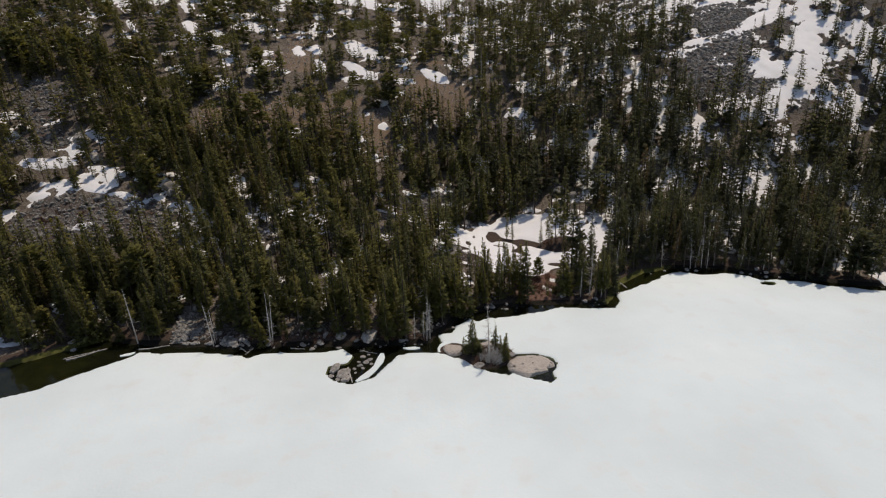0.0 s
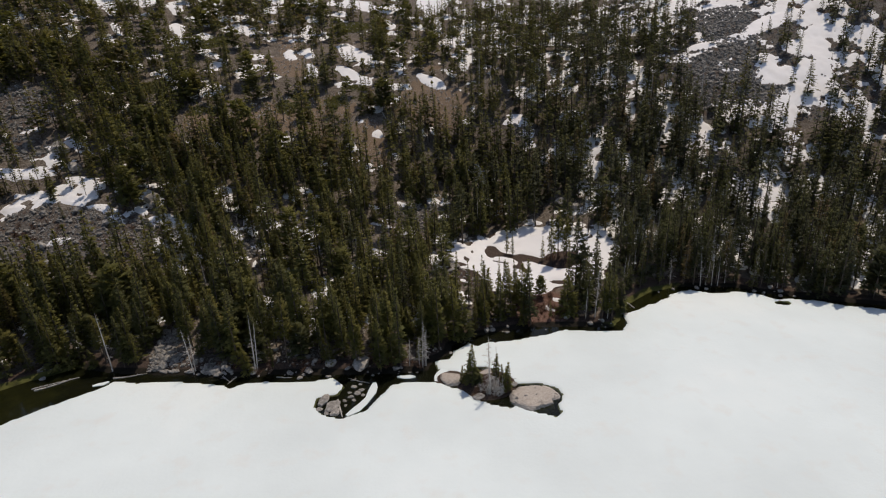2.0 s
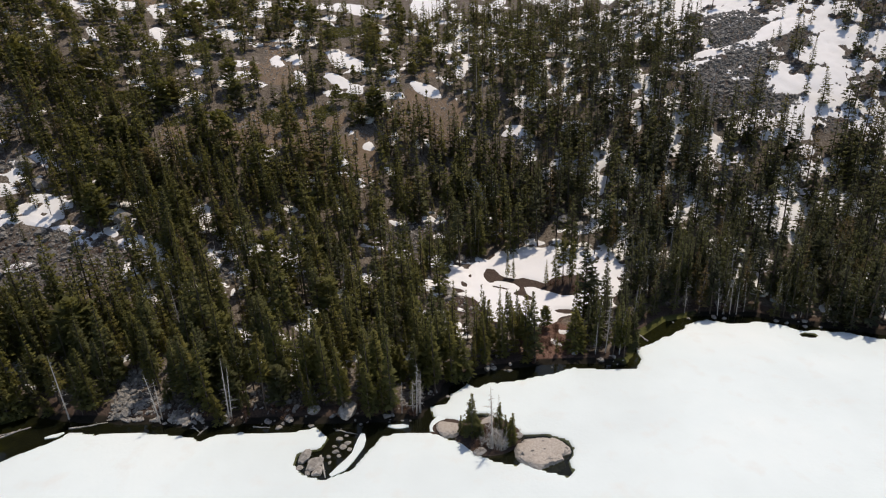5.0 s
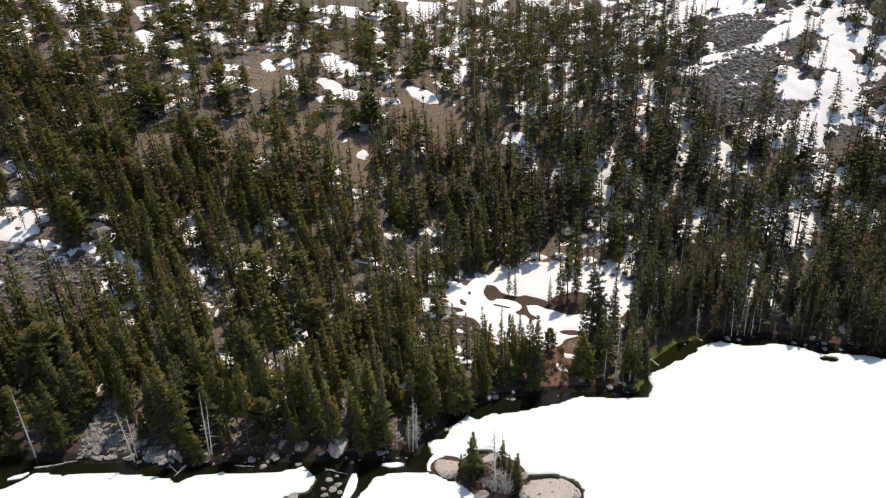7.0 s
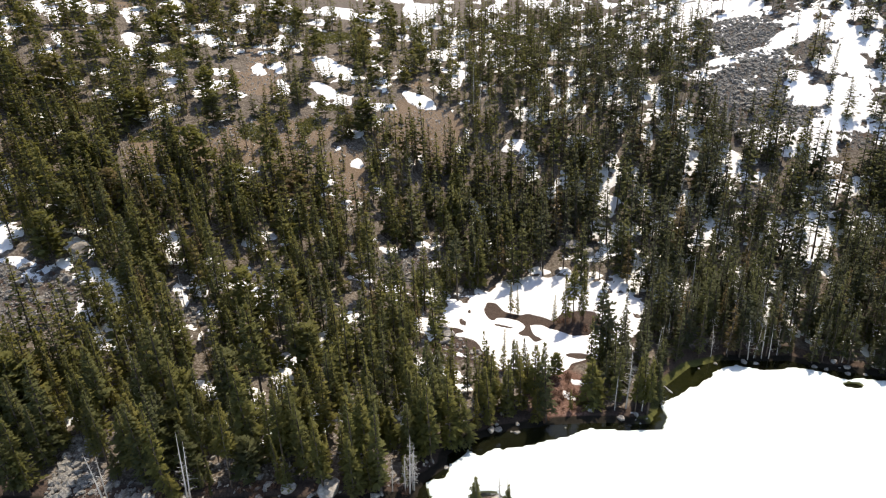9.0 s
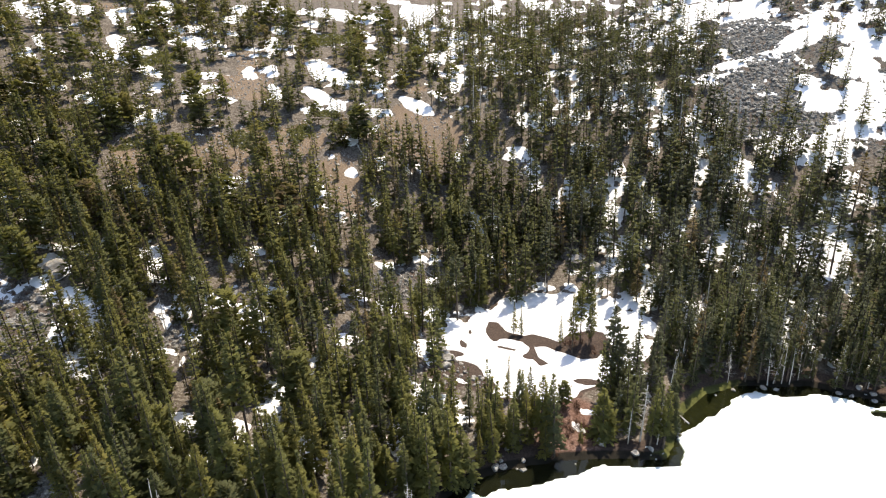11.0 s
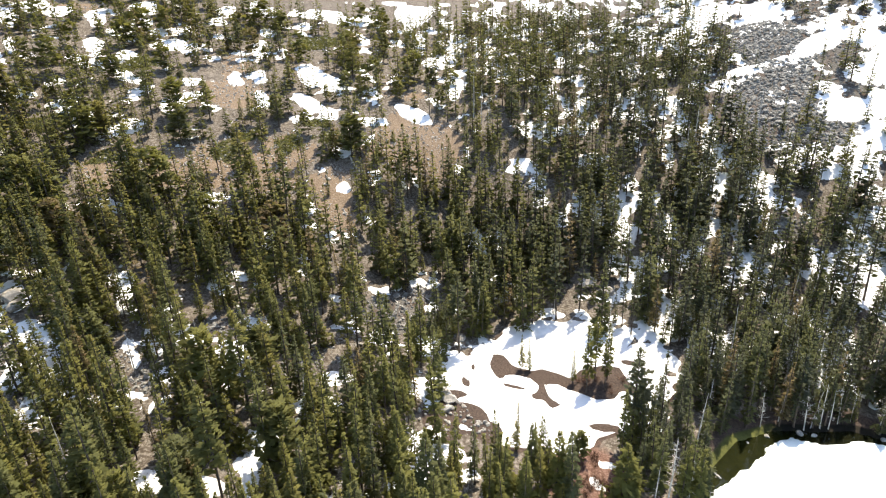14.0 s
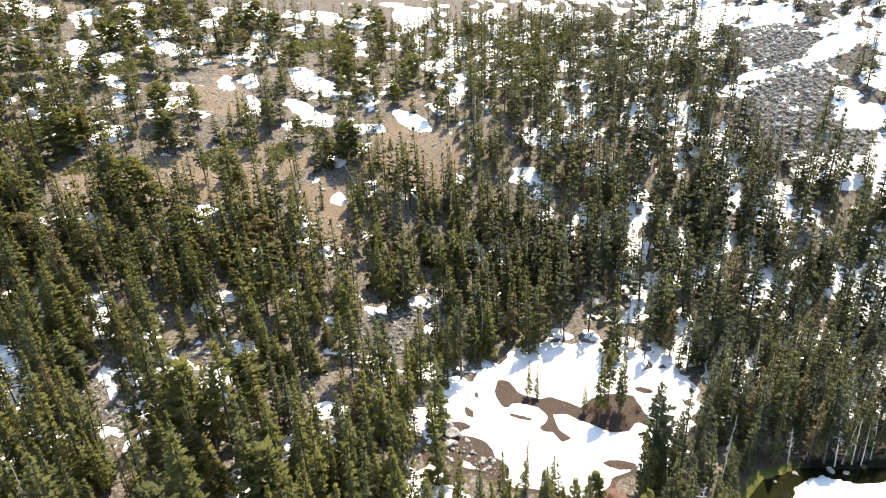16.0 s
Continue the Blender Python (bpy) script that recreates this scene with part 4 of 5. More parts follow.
def wood(name, index, count, plump, broad, label):
    verts, faces, slots, tint, norms, base = [], [], [], [], [], 0
    shapes = []
    for seed, height, radius, low, shape in SORTS:
        (tv, tf), (cv, cf), cn = conifer_shape(seed + 40, height, radius * broad, low, count, shape, plump)
        shapes.append((np.concatenate([tv, cv]), np.concatenate([tf, cf + len(tv)]), len(tf), len(cf), np.concatenate([tv * (1, 1, 0) / (np.linalg.norm(tv[:, :2], axis=1, keepdims=True) + 1e-6), cn])))
    for i in index:
        v, f, nt, nc, nv = shapes[sort[i]]
        wide = size[i] * girth[i]
        c, s = math.cos(turn[i]) * wide, math.sin(turn[i]) * wide
        verts.append(np.stack([v[:, 0] * c - v[:, 1] * s + tx[i], v[:, 0] * s + v[:, 1] * c + ty[i], v[:, 2] * size[i] + tz[i]], 1))
        verts[-1][:, 0] += lean_x[i] * v[:, 2] * size[i]
        verts[-1][:, 1] += lean_y[i] * v[:, 2] * size[i]
        norms.append(np.stack([nv[:, 0] * c - nv[:, 1] * s, nv[:, 0] * s + nv[:, 1] * c, nv[:, 2] * wide], 1) / wide)
        faces.append(f + base)
        base += len(v)
        slots += [np.zeros(nt, int), np.ones(nc, int)]
        cool = 1 / (1 + math.exp(-(tx[i] - 20 - 0.25 * (ty[i] - 230)) / 18))          # bluer firs on the eastern slope
        hue = 1.0 if rng.random() < 0.05 else np.clip(rng.random() * 0.62 + 0.36 - 0.52 * cool, 0, 0.97)      # here and there a dying brown one
        tint.append(np.full(len(v), hue))
    ob = mesh_object(name, np.concatenate(verts), np.concatenate(faces), [BARK, FAR_NEEDLES], slots=np.concatenate(slots), fields={"tint": np.concatenate(tint)}, normals=np.concatenate(norms))
    return tagged(ob, label, "forest", kind="stuff")


rest = np.nonzero(~is_front)[0]
wood("lakeside_forest", rest[ty[rest] < 225], 640, 0.92, 1.1, "dense olive green conifer forest above the lake shore")
wood("hillside_forest", rest[(ty[rest] >= 225) & (ty[rest] < 330)], 390, 1.4, 1.18, "open conifer forest scattered over the snowy slope")
wood("upper_forest", rest[ty[rest] >= 330], 230, 1.9, 1.35, "sparse distant conifers on the upper snowy slope")


# ------------------------------------------------------------------ rocks
def rock_shape(seed, subdivisions=2, cuts=9, flat=0.75):
    rng = np.random.default_rng(seed)
    bm = bmesh.new()
    bmesh.ops.create_icosphere(bm, subdivisions=subdivisions, radius=1.0)
    v = np.array([p.co[:] for p in bm.verts])
    f = np.array([[q.index for q in p.verts] for p in bm.faces])
    bm.free()
    for _ in range(cuts):
        n = rng.normal(0, 1, 3)
        n /= np.linalg.norm(n)
        d = rng.uniform(0.5, 0.85)
        over = np.maximum(v @ n - d, 0)
        v = v - over[:, None] * n
    v = v * (rng.uniform(0.85, 1.3), rng.uniform(0.75, 1.0), flat) + rng.normal(0, 0.015, v.shape)
    return v, f


def strewn(name, x, y, z, r, seed, label, category, stone=GRANITE):
    """Many loose stones as one mesh, each tumbled its own way."""
    rng = np.random.default_rng(seed)
    vs, fs, base = [], [], 0
    for i in range(len(x)):
        v, f = STONES[i % 8]
        q = rng.normal(0, 1, 4)
        w, a, b, c = q / np.linalg.norm(q)
        turned = np.array(((1 - 2 * (b * b + c * c), 2 * (a * b - c * w), 2 * (a * c + b * w)),
                           (2 * (a * b + c * w), 1 - 2 * (a * a + c * c), 2 * (b * c - a * w)),
                           (2 * (a * c - b * w), 2 * (b * c + a * w), 1 - 2 * (a * a + b * b))))
        vs.append((v * (1, rng.uniform(0.7, 1.0), rng.uniform(0.7, 1.1))) @ turned.T * r[i] * (1, 1, 0.85) + (x[i], y[i], z[i] + 0.2 * r[i]))
        fs.append(f + base)
        base += len(v)
    return tagged(mesh_object(name, np.concatenate(vs), np.concatenate(fs), stone), label, category, kind="stuff")


ROCKS = [rock_shape(100 + k) for k in range(8)]
STONES = [rock_shape(100 + k, 1, 7) for k in range(8)]
ROCK_MESHES = []
for v, f in ROCKS:
    ob = mesh_object("boulder", v, f, GRANITE)
    ROCK_MESHES.append(ob.data)
    bpy.data.objects.remove(ob)


def boulder(x, y, r, k, label, tall=1.0, z=None, group="boulders on the slope", sink=0.25):
    ob = new("boulder", ROCK_MESHES[k % 8])
    if z is None:
        z = float(ground_height(np.array([x]), np.array([y]))[0])
    ob.matrix_basis = pose(x, y, z + r * tall * 0.75 - sink * r, 0, 0, (k * 67.0) % 360)
    ob.scale = (r, r, r * tall)
    return tagged(ob, label, "boulder", group)


for x, y, r in [(-144.8, 238.9, 4.0), (-135.7, 230.0, 3.0), (-103.1, 215.9, 3.1), (-101.4, 213.6, 2.2), (-113.7, 203.4, 1.8), (-124.5, 185.1, 1.9), (-130.1, 192.6, 2.0),
                (-117.0, 176.9, 1.8), (-90.2, 196.5, 1.6), (49.7, 239.4, 3.0), (53.7, 234.4, 2.6), (-115.2, 222.0, 1.7), (-126.0, 209.7, 1.6)]:
    boulder(x, y, r, int(abs(x * 7)), "large grey granite boulder lying among snow and talus")
for x, y, r in [(12.9, 158.2, 1.3), (14.7, 158.4, 1.0), (36.9, 164.1, 1.7), (52.1, 178.9, 1.0), (83.1, 182.8, 0.9), (86.0, 182.0, 0.8), (105.5, 180.1, 0.9), (107.4, 178.0, 0.9),
                (75.3, 182.4, 0.8), (106.6, 176.0, 0.8), (-34.2, 140.0, 1.4), (-20.6, 141.2, 2.6), (-28.8, 142.0, 2.0), (-39.1, 139.6, 0.9), (-11.9, 140.0, 1.0), (-48.3, 140.1, 1.2)]:
    boulder(x, y, r, int(abs(x * 5)), "pale granite boulder at the water's edge", 0.8, None, "boulders along the shore")

for x, y, r in [(3.4, 197.3, 1.3), (4.0, 194.6, 1.6), (4.6, 192.3, 1.1), (2.4, 195.6, 1.0), (5.4, 190.6, 0.9), (1.8, 193.4, 0.9), (5.2, 193.0, 1.9), (3.6, 189.3, 1.6), (3.0, 198.6, 1.4)]:
    boulder(x, y, r, int(abs(x * 13)), "pale granite block at the edge of the snowy glade", 0.85, None, "boulders round the glade")

# slabs and stones of the small spit
for x, y, r, tall in [(-28.2, 127.6, 2.1, 0.55), (-25.8, 126.0, 2.2, 0.5), (-25.0, 123.6, 1.5, 0.5), (-28.8, 124.9, 0.9, 0.6), (-27.0, 123.4, 0.8, 0.6), (-22.0, 129.6, 0.8, 0.7), (-20.8, 131.0, 0.9, 0.6), (-19.9, 132.0, 0.8, 0.7),
                      (-22.6, 131.2, 0.7, 0.6), (-21.2, 128.2, 0.6, 0.6), (-21.8, 133.6, 0.8, 0.6), (-19.3, 130.2, 0.6, 0.7), (-23.4, 128.2, 0.6, 0.7), (-20.4, 134.6, 0.6, 0.7), (-22.9, 126.4, 0.5, 0.7)]:
    boulder(x, y, r, int(abs(x * 11)), "flat grey rock standing in dark meltwater", tall, -0.25, "rocks of the spit", 0.1)


def rock_slab(x, y, z, rx, ry, rz, turned, seed, label):
    """A low, rounded and cracked slab of granite, notched on one side."""
    rng = np.random.default_rng(seed)
    v, f = rock_shape(seed, 5, 5, 1.0)
    v = v * (1 / np.abs(v).max(0))
    notch = np.exp(-((v[:, 0] - 0.95) ** 2 / 0.05 + (v[:, 1] + 0.15) ** 2 / 0.03))
    v[:, 0] -= 0.32 * notch
    bumps = fractal(v[:, 0] * 4 + seed, v[:, 1] * 4 + v[:, 2] * 3, 1.0, seed) - 0.5
    crack = np.abs(fractal(v[:, 0] * 2.2, v[:, 1] * 2.2 + v[:, 2], 1.0, seed + 5, 2) - 0.5)
    v *= (1 + 0.08 * bumps - 0.07 * np.exp(-(crack / 0.018) ** 2))[:, None]
    v[:, 2] = np.where(v[:, 2] > 0.55, 0.55 + (v[:, 2] - 0.55) * 0.4, v[:, 2])
    ob = mesh_object("rock_slab", v * (rx, ry, rz), f, PINK_GRANITE, smooth=True)
    ob.matrix_basis = pose(x, y, z, 0, 0, turned)
    return tagged(ob, label, "rock", "granite of the islet")


rock_slab(21.8, 127.2, -0.25, 6.3, 5.2, 2.3, -8, 3, "broad pinkish granite slab of the islet, cracked and bare")
rock_slab(2.3, 135.9, -0.2, 3.4, 3.2, 1.9, 20, 8, "rounded pinkish granite hump beside the islet's trees")
rock_slab(10.2, 137.0, -0.1, 3.6, 2.4, 1.8, 35, 12, "pale granite outcrop behind the islet's trees")
boulder(8.6, 128.0, 1.5, 3, "grey boulder at the foot of the islet", 0.8, -0.2, "granite of the islet")
boulder(16.7, 127.9, 1.0, 5, "pale granite boulder beside the slab", 0.8, 0.1, "granite of the islet")
boulder(17.5, 132.6, 1.2, 6, "pale granite boulder beside the slab", 0.8, 0.0, "granite of the islet")

# pale stones strewn along the water's edge
prng = np.random.default_rng(19)
for ax, ay, bx, by, n in [(-104, 138, -50, 139.5, 20), (-50, 139.5, -5, 139.5, 34), (-2, 143, 14, 154, 14), (14, 155, 52, 160, 26), (52, 164, 70, 179, 14), (70, 179, 130, 176, 30)]:
    for k in range(n):
        s = prng.random()
        x, y = ax + (bx - ax) * s + prng.normal(0, 1), ay + (by - ay) * s + prng.normal(0, 1.5)
        inland = float(-inside_distance(np.array([x]), np.array([y]), LAKE)[0])
        if -1.5 < inland < 4:
            boulder(x, y, float(np.clip(np.exp(prng.normal(-0.75, 0.45)), 0.25, 1.3)), int(prng.integers(0, 99)), "pale granite stone at the water's edge", 0.8, None, "stones along the shore")

# talus: the nearest stones singly, the rest as one field
trng = np.random.default_rng(11)
sx, sy = trng.uniform(-200, 215, 170000), trng.uniform(135, 400, 170000)
td = patch_depth(*warped(sx, sy, 1.3), TALUS)
chosen = np.nonzero((td > -0.8) & (trng.random(170000) < np.where(sy < 155, 1.0, np.where(sy < 250, 0.8, 0.9))))[0]
up = trng.random(430) ** 1.25 * 17
extra_x = np.concatenate([-72 - 0.22 * up + trng.uniform(-1, 1, 430) * (4.4 - 0.16 * up), trng.normal(-58.5, 2.0, 80)])
extra_y = np.concatenate([140.4 + up, trng.normal(140.5, 1.6, 80)])
sx, sy = np.concatenate([extra_x, sx[chosen]]), np.concatenate([extra_y, sy[chosen]])
sr = np.exp(trng.normal(-0.8, 0.55, len(sx))) * np.where(sy < 158, 0.95, np.where(sx > 90, 1.3, 1.0))
land = -inside_distance(sx, sy, LAKE) > 0.5
sx, sy, sr = sx[land], sy[land], np.clip(sr[land], 0.2, 1.7)
sz = ground_height(sx, sy)
near = np.argsort(sy + 1000 * (sx < -90) + 1000 * (sx > -50))[:110]
for i in near:
    boulder(sx[i], sy[i], sr[i], int(i), "grey granite block in the talus by the lake", 0.85, float(sz[i]), "talus blocks by the lake", 0.35)
far = np.setdiff1d(np.arange(len(sx)), near)
strewn("talus", sx[far], sy[far], sz[far], sr[far], 12, "grey granite talus of jumbled broken blocks", "talus", TALUS_ROCK)

# ------------------------------------------------------------------ single trees
SINGLE = [(24.1, 207.6, 10.7, 1), (26.4, 207.2, 9.9, 5), (38.2, 196.8, 18.0, 3), (41.2, 200.4, 17.6, 4), (44.0, 199.8, 15.6, 3), (35.8, 200.8, 9.6, 1), (42.6, 196.8, 12.0, 4),
          (30.6, 175.5, 7.4, 7), (18.3, 178.5, 12.5, 5), (22.8, 176.0, 11.0, 1), (26.6, 167.5, 9.5, 5), (176.0, 324.9, 19.6, 0), (173.4, 316.0, 20.4, 1), (173.7, 306.2, 16.4, 5), (175.2, 339.1, 7.5, 2), (184.0, 326.4, 7.3, 2)]
SLOPE = [(169.3, 285.5, 16.5, 2), (146.3, 272.1, 15.9, 6), (153.6, 272.3, 9.5, 5), (143.8, 294.2, 18.2, 0), (110.5, 339.9, 20.0, 0), (116.3, 341.6, 18.1, 2), (121.1, 337.9, 19.2, 6), (128.4, 337.5, 17.9, 1),
         (134.4, 292.6, 12.5, 5), (116.8, 289.8, 13.5, 8), (-55.9, 295.0, 16.2, 6), (-82.2, 286.1, 14.5, 7), (-51.8, 301.7, 19.0, 1), (-58.1, 276.6, 14.3, 2)]
UPPER = [(-13.7, 288.3, 11.8, 2), (-7.1, 288.0, 8.6, 5), (-9.7, 297.9, 4.4, 9), (-30.4, 266.9, 9.1, 5), (-24.0, 286.3, 14.9, 7), (-30.0, 285.1, 10.6, 9), (-64.4, 376.0, 19.0, 1), (-78.1, 359.3, 17.8, 4),
         (-87.5, 372.5, 18.3, 6), (-93.0, 345.5, 14.7, 2), (-88.5, 301.3, 15.1, 7), (-96.3, 299.7, 19.2, 3), (-106.4, 285.9, 11.2, 5), (-108.6, 281.7, 8.0, 2)]
for x, y, h, k in SINGLE + SLOPE + UPPER:
    z = float(ground_height(np.array([x]), np.array([y]))[0])
    label = "single conifer standing in the snowy glade" if y < 220 else "single conifer standing on the open slope"
    tree = tagged(plant(k, x, y, z - 0.1, h / SORTS[k][1], x * 3.1, label), group="conifers in the open")
    broad = 1.0 if y < 220 else 1.3
    tree.scale = (tree.scale[0] * broad, tree.scale[1] * broad, tree.scale[2])
for x, y, h, k in [(7.2, 131.9, 11.5, 0), (4.7, 133.4, 5.4, 5), (5.6, 132.4, 4.0, 5), (13.2, 133.6, 7.4, 0), (15.6, 129.9, 8.4, 0), (14.6, 131.4, 6.2, 5), (9.0, 131.2, 3.4, 9), (8.2, 132.9, 4.6, 9)]:
    z = float(ground_height(np.array([x]), np.array([y]))[0])
    tree = tagged(plant(k, x, y, z - 0.1, h / SORTS[k][1], x * 2.3, "small green conifer growing on the rocky islet"), group="conifers on the islet")
    tree.scale = (tree.scale[0] * 1.6, tree.scale[1] * 1.6, tree.scale[2])


# ------------------------------------------------------------------ dead trees, logs
def stick(a, b, r0, r1, sides=5):
    a, b = np.array(a, float), np.array(b, float)
    w = (b - a) / np.linalg.norm(b - a)
    u = np.cross(w, (0.3, 0.9, 0.2))
    u /= np.linalg.norm(u)
    q = np.cross(w, u)
    v = [p + r * (u * math.cos(2 * math.pi * k / sides) + q * math.sin(2 * math.pi * k / sides)) for p, r in ((a, r0), (b, r1)) for k in range(sides)]
    f = []
    for k in range(sides):
        n = (k + 1) % sides
        f += [(k, n, n + sides), (k, n + sides, k + sides)]
    for k in range(1, sides - 1):
        f += [(0, k + 1, k), (sides, sides + k, sides + k + 1)]
    return np.array(v), np.array(f)


def joined(pieces):
    v, f, base = [], [], 0
    for pv, pf in pieces:
        v.append(pv)
        f.append(pf + base)
        base += len(pv)
    return np.concatenate(v), np.concatenate(f)


def dead_snag(seed, twigs, spread=1.0):
    rng = np.random.default_rng(seed)
    root = new("dead_tree")
    h = 15.0
    lx, ly = rng.normal(0, 0.5, 2)
    rings = [(lx * s * s, ly * s * s, h * s - (0.5 if s == 0 else 0), 0.17 * (1 - s) ** 0.7 + 0.03) for s in (0, 0.1, 0.4, 0.7, 1.0)]
    mesh_object("trunk", *tube(rings, 6), DEAD_WOOD, root, True)
    for _ in range(twigs):
        s = rng.uniform(0.22, 0.97)
        a, n = rng.uniform(0, 6.28), rng.uniform(0.5, 1.9) * (1.15 - s) * spread
        p = np.array((lx * s * s, ly * s * s, h * s))
        q = p + np.array((math.cos(a) * n, math.sin(a) * n, rng.uniform(-0.45, 0.3) * n))
        bits = [stick(p, q, 0.05, 0.018, 3)]
        for _ in range(3):
            m = p + (q - p) * rng.uniform(0.35, 0.9)
            bits.append(stick(m, m + rng.normal(0, 0.32, 3) * n * (1, 1, 0.6) + (q - p) * 0.2, 0.024, 0.01, 3))
        mesh_object("branch", *joined(bits), DEAD_WOOD, root)
    return tagged(root, "bare grey dead tree trunk standing at the shore", "dead tree", "dead trees")


snags = [dead_snag(31, 26), dead_snag(32, 12), dead_snag(33, 44, 1.5), dead_snag(34, 18), dead_snag(35, 56, 1.9)]
SNAG_SHORE = [(-85.6, 142.8, 16.5), (-47.8, 140.4, 15.7), (-63.5, 141.4, 10.7), (-37.3, 151.7, 13.7), (-5.0, 140.6, 13.5), (-4.1, 141.5, 11.5), (-8.4, 141.1, 8.6), (-17.2, 150.2, 9.6)]
SNAG_EAST = [(57.3, 178.6, 14.7), (84.5, 183.7, 15.0), (86.3, 184.1, 13.3), (88.3, 183.9, 14.5), (90.1, 183.6, 12.7), (107.6, 180.1, 14.4), (75.0, 184.9, 10.9), (73.8, 201.5, 15.7), (79.9, 186.2, 13.0), (92.9, 184.7, 12.0),
             (96.2, 185.1, 10.0), (45.2, 164.2, 18.5), (48.6, 163.0, 14.0), (42.4, 163.6, 12.0), (50.8, 167.4, 13.0), (59.7, 182.3, 13.0), (101.1, 182.6, 13.5), (63.5, 187.4, 12.0)]
SNAG_INLAND = [(-71.8, 182.5, 10.3), (-69.9, 172.0, 13.1), (98.9, 217.5, 15.0), (112.6, 224.9, 14.0), (92.9, 278.2, 17.0), (97.5, 280.4, 14.0), (21.6, 314.1, 17.0), (24.4, 310.9, 15.0), (26.4, 306.4, 14.0), (-59.6, 202.4, 12.0),
               (-26.8, 184.7, 12.0), (14.4, 223.7, 14.0), (50.0, 219.5, 13.0), (11.3, 128.6, 16.0), (13.3, 134.2, 9.0)]
SNAG_GREY = [(96.6, 280.9, 20.0), (121.1, 285.9, 21.0), (19.7, 335.2, 19.0), (24.5, 345.2, 18.0), (90.9, 191.1, 15.0), (104.1, 217.7, 16.0), (62.1, 244.1, 15.0), (76.4, 203.6, 16.0), (84.9, 193.8, 15.0),
             (84.7, 272.5, 16.0), (-52.1, 198.8, 12.0), (-66.7, 196.7, 12.0), (37.5, 230.1, 14.0), (89.7, 249.9, 16.0), (-63.6, 140.4, 14.0), (-47.3, 140.4, 14.0), (-37.2, 151.6, 13.0), (-39.8, 145.7, 5.0), (-5.8, 140.6, 9.0), (-4.4, 141.5, 10.0)]
fresh = list(snags)
for i, (x, y, h) in enumerate(SNAG_SHORE + [(x, y, 0.82 * h) for x, y, h in SNAG_EAST] + SNAG_INLAND + SNAG_GREY):
    z = float(ground_height(np.array([x]), np.array([y]))[0])
    m = pose(x, y, z, (i * 37 % 7 - 3) * 0.9, (i * 53 % 9 - 4) * 0.9, i * 77)
    s = h / 15.0
    if fresh:
        ob = fresh.pop(0)
        ob.matrix_basis = m
    else:
        ob = copy_thing(snags[(i * 3 + 2) % 5], m)
    ob.scale = (s * 0.9, s * 0.9, s)


def log(a, b, r, z, label, kind="fallen_log"):
    rng = np.random.default_rng(int(abs(a[0] * 10)) + 1)
    (ax, ay), (bx, by) = a, b
    pieces = []
    steps = 4
    pts = [np.array((ax + (bx - ax) * k / steps, ay + (by - ay) * k / steps, z + rng.normal(0, 0.08))) for k in range(steps + 1)]
    for k in range(steps):
        pieces.append(stick(pts[k], pts[k + 1] + (pts[k + 1] - pts[k]) * 0.02, r * (1 - 0.6 * k / steps), r * (1 - 0.6 * (k + 1) / steps), 7))
    root = mesh_object(kind, *joined(pieces), DEAD_WOOD, smooth=True)
    stubs = []
    for k in range(4):
        p = pts[rng.integers(1, steps)]
        stubs.append(stick(p, p + rng.normal(0, 1, 3) * (0.6, 0.6, 0.4), r * 0.35, r * 0.15, 4))
    mesh_object("branch_stubs", *joined(stubs), DEAD_WOOD, root)
    return tagged(root, label, "log", "driftwood and fallen logs")


for a, b, r in [((-101.2, 135.0), (-93.0, 140.4), 0.26), ((-102.4, 135.9), (-96.0, 139.0), 0.16), ((-83.9, 139.5), (-76.2, 141.4), 0.2), ((-82.2, 139.8), (-78.8, 140.8), 0.14), ((-68.6, 141.3), (-59.7, 142.2), 0.16),
                ((-56.3, 139.5), (-53.3, 136.9), 0.17), ((-52.4, 138.9), (-53.7, 136.0), 0.17), ((-25.1, 128.4), (-23.1, 122.1), 0.28), ((-23.0, 136.3), (-18.2, 134.9), 0.15), ((54.2, 175.4), (59.4, 174.6), 0.18), ((58.9, 170.4), (57.3, 174.4), 0.2),
                ((-42.0, 138.3), (-38.1, 138.0), 0.15)]:
    log(a, b, r, 0.12, "bleached grey log lying in shallow water by the shore")
for a, b, r in [((-25.0, 286.4), (-20.4, 277.2), 0.3), ((-76.5, 354.1), (-73.1, 342.3), 0.28), ((109.0, 293.1), (121.2, 288.9), 0.25), ((-4.8, 238.3), (4.1, 233.0), 0.25), ((57.0, 208.9), (62.5, 204.2), 0.22), ((-8.7, 232.2), (-2.8, 225.1), 0.2)]:
    z0, z1 = ground_height(np.array([a[0], b[0]]), np.array([a[1], b[1]]))
    ob = log(a, b, r, 0.25, "weathered grey fallen log lying on the slope")
    n = math.hypot(b[0] - a[0], b[1] - a[1])
    for o in (ob, *ob.children):
        me = o.data
        co = np.empty(len(me.vertices) * 3, np.float32)
        me.vertices.foreach_get("co", co)
        co = co.reshape(-1, 3)
        s = ((co[:, 0] - a[0]) * (b[0] - a[0]) + (co[:, 1] - a[1]) * (b[1] - a[1])) / n ** 2
        co[:, 2] += z0 + (z1 - z0) * np.clip(s, 0, 1)
        me.vertices.foreach_set("co", co.ravel())
        me.update()


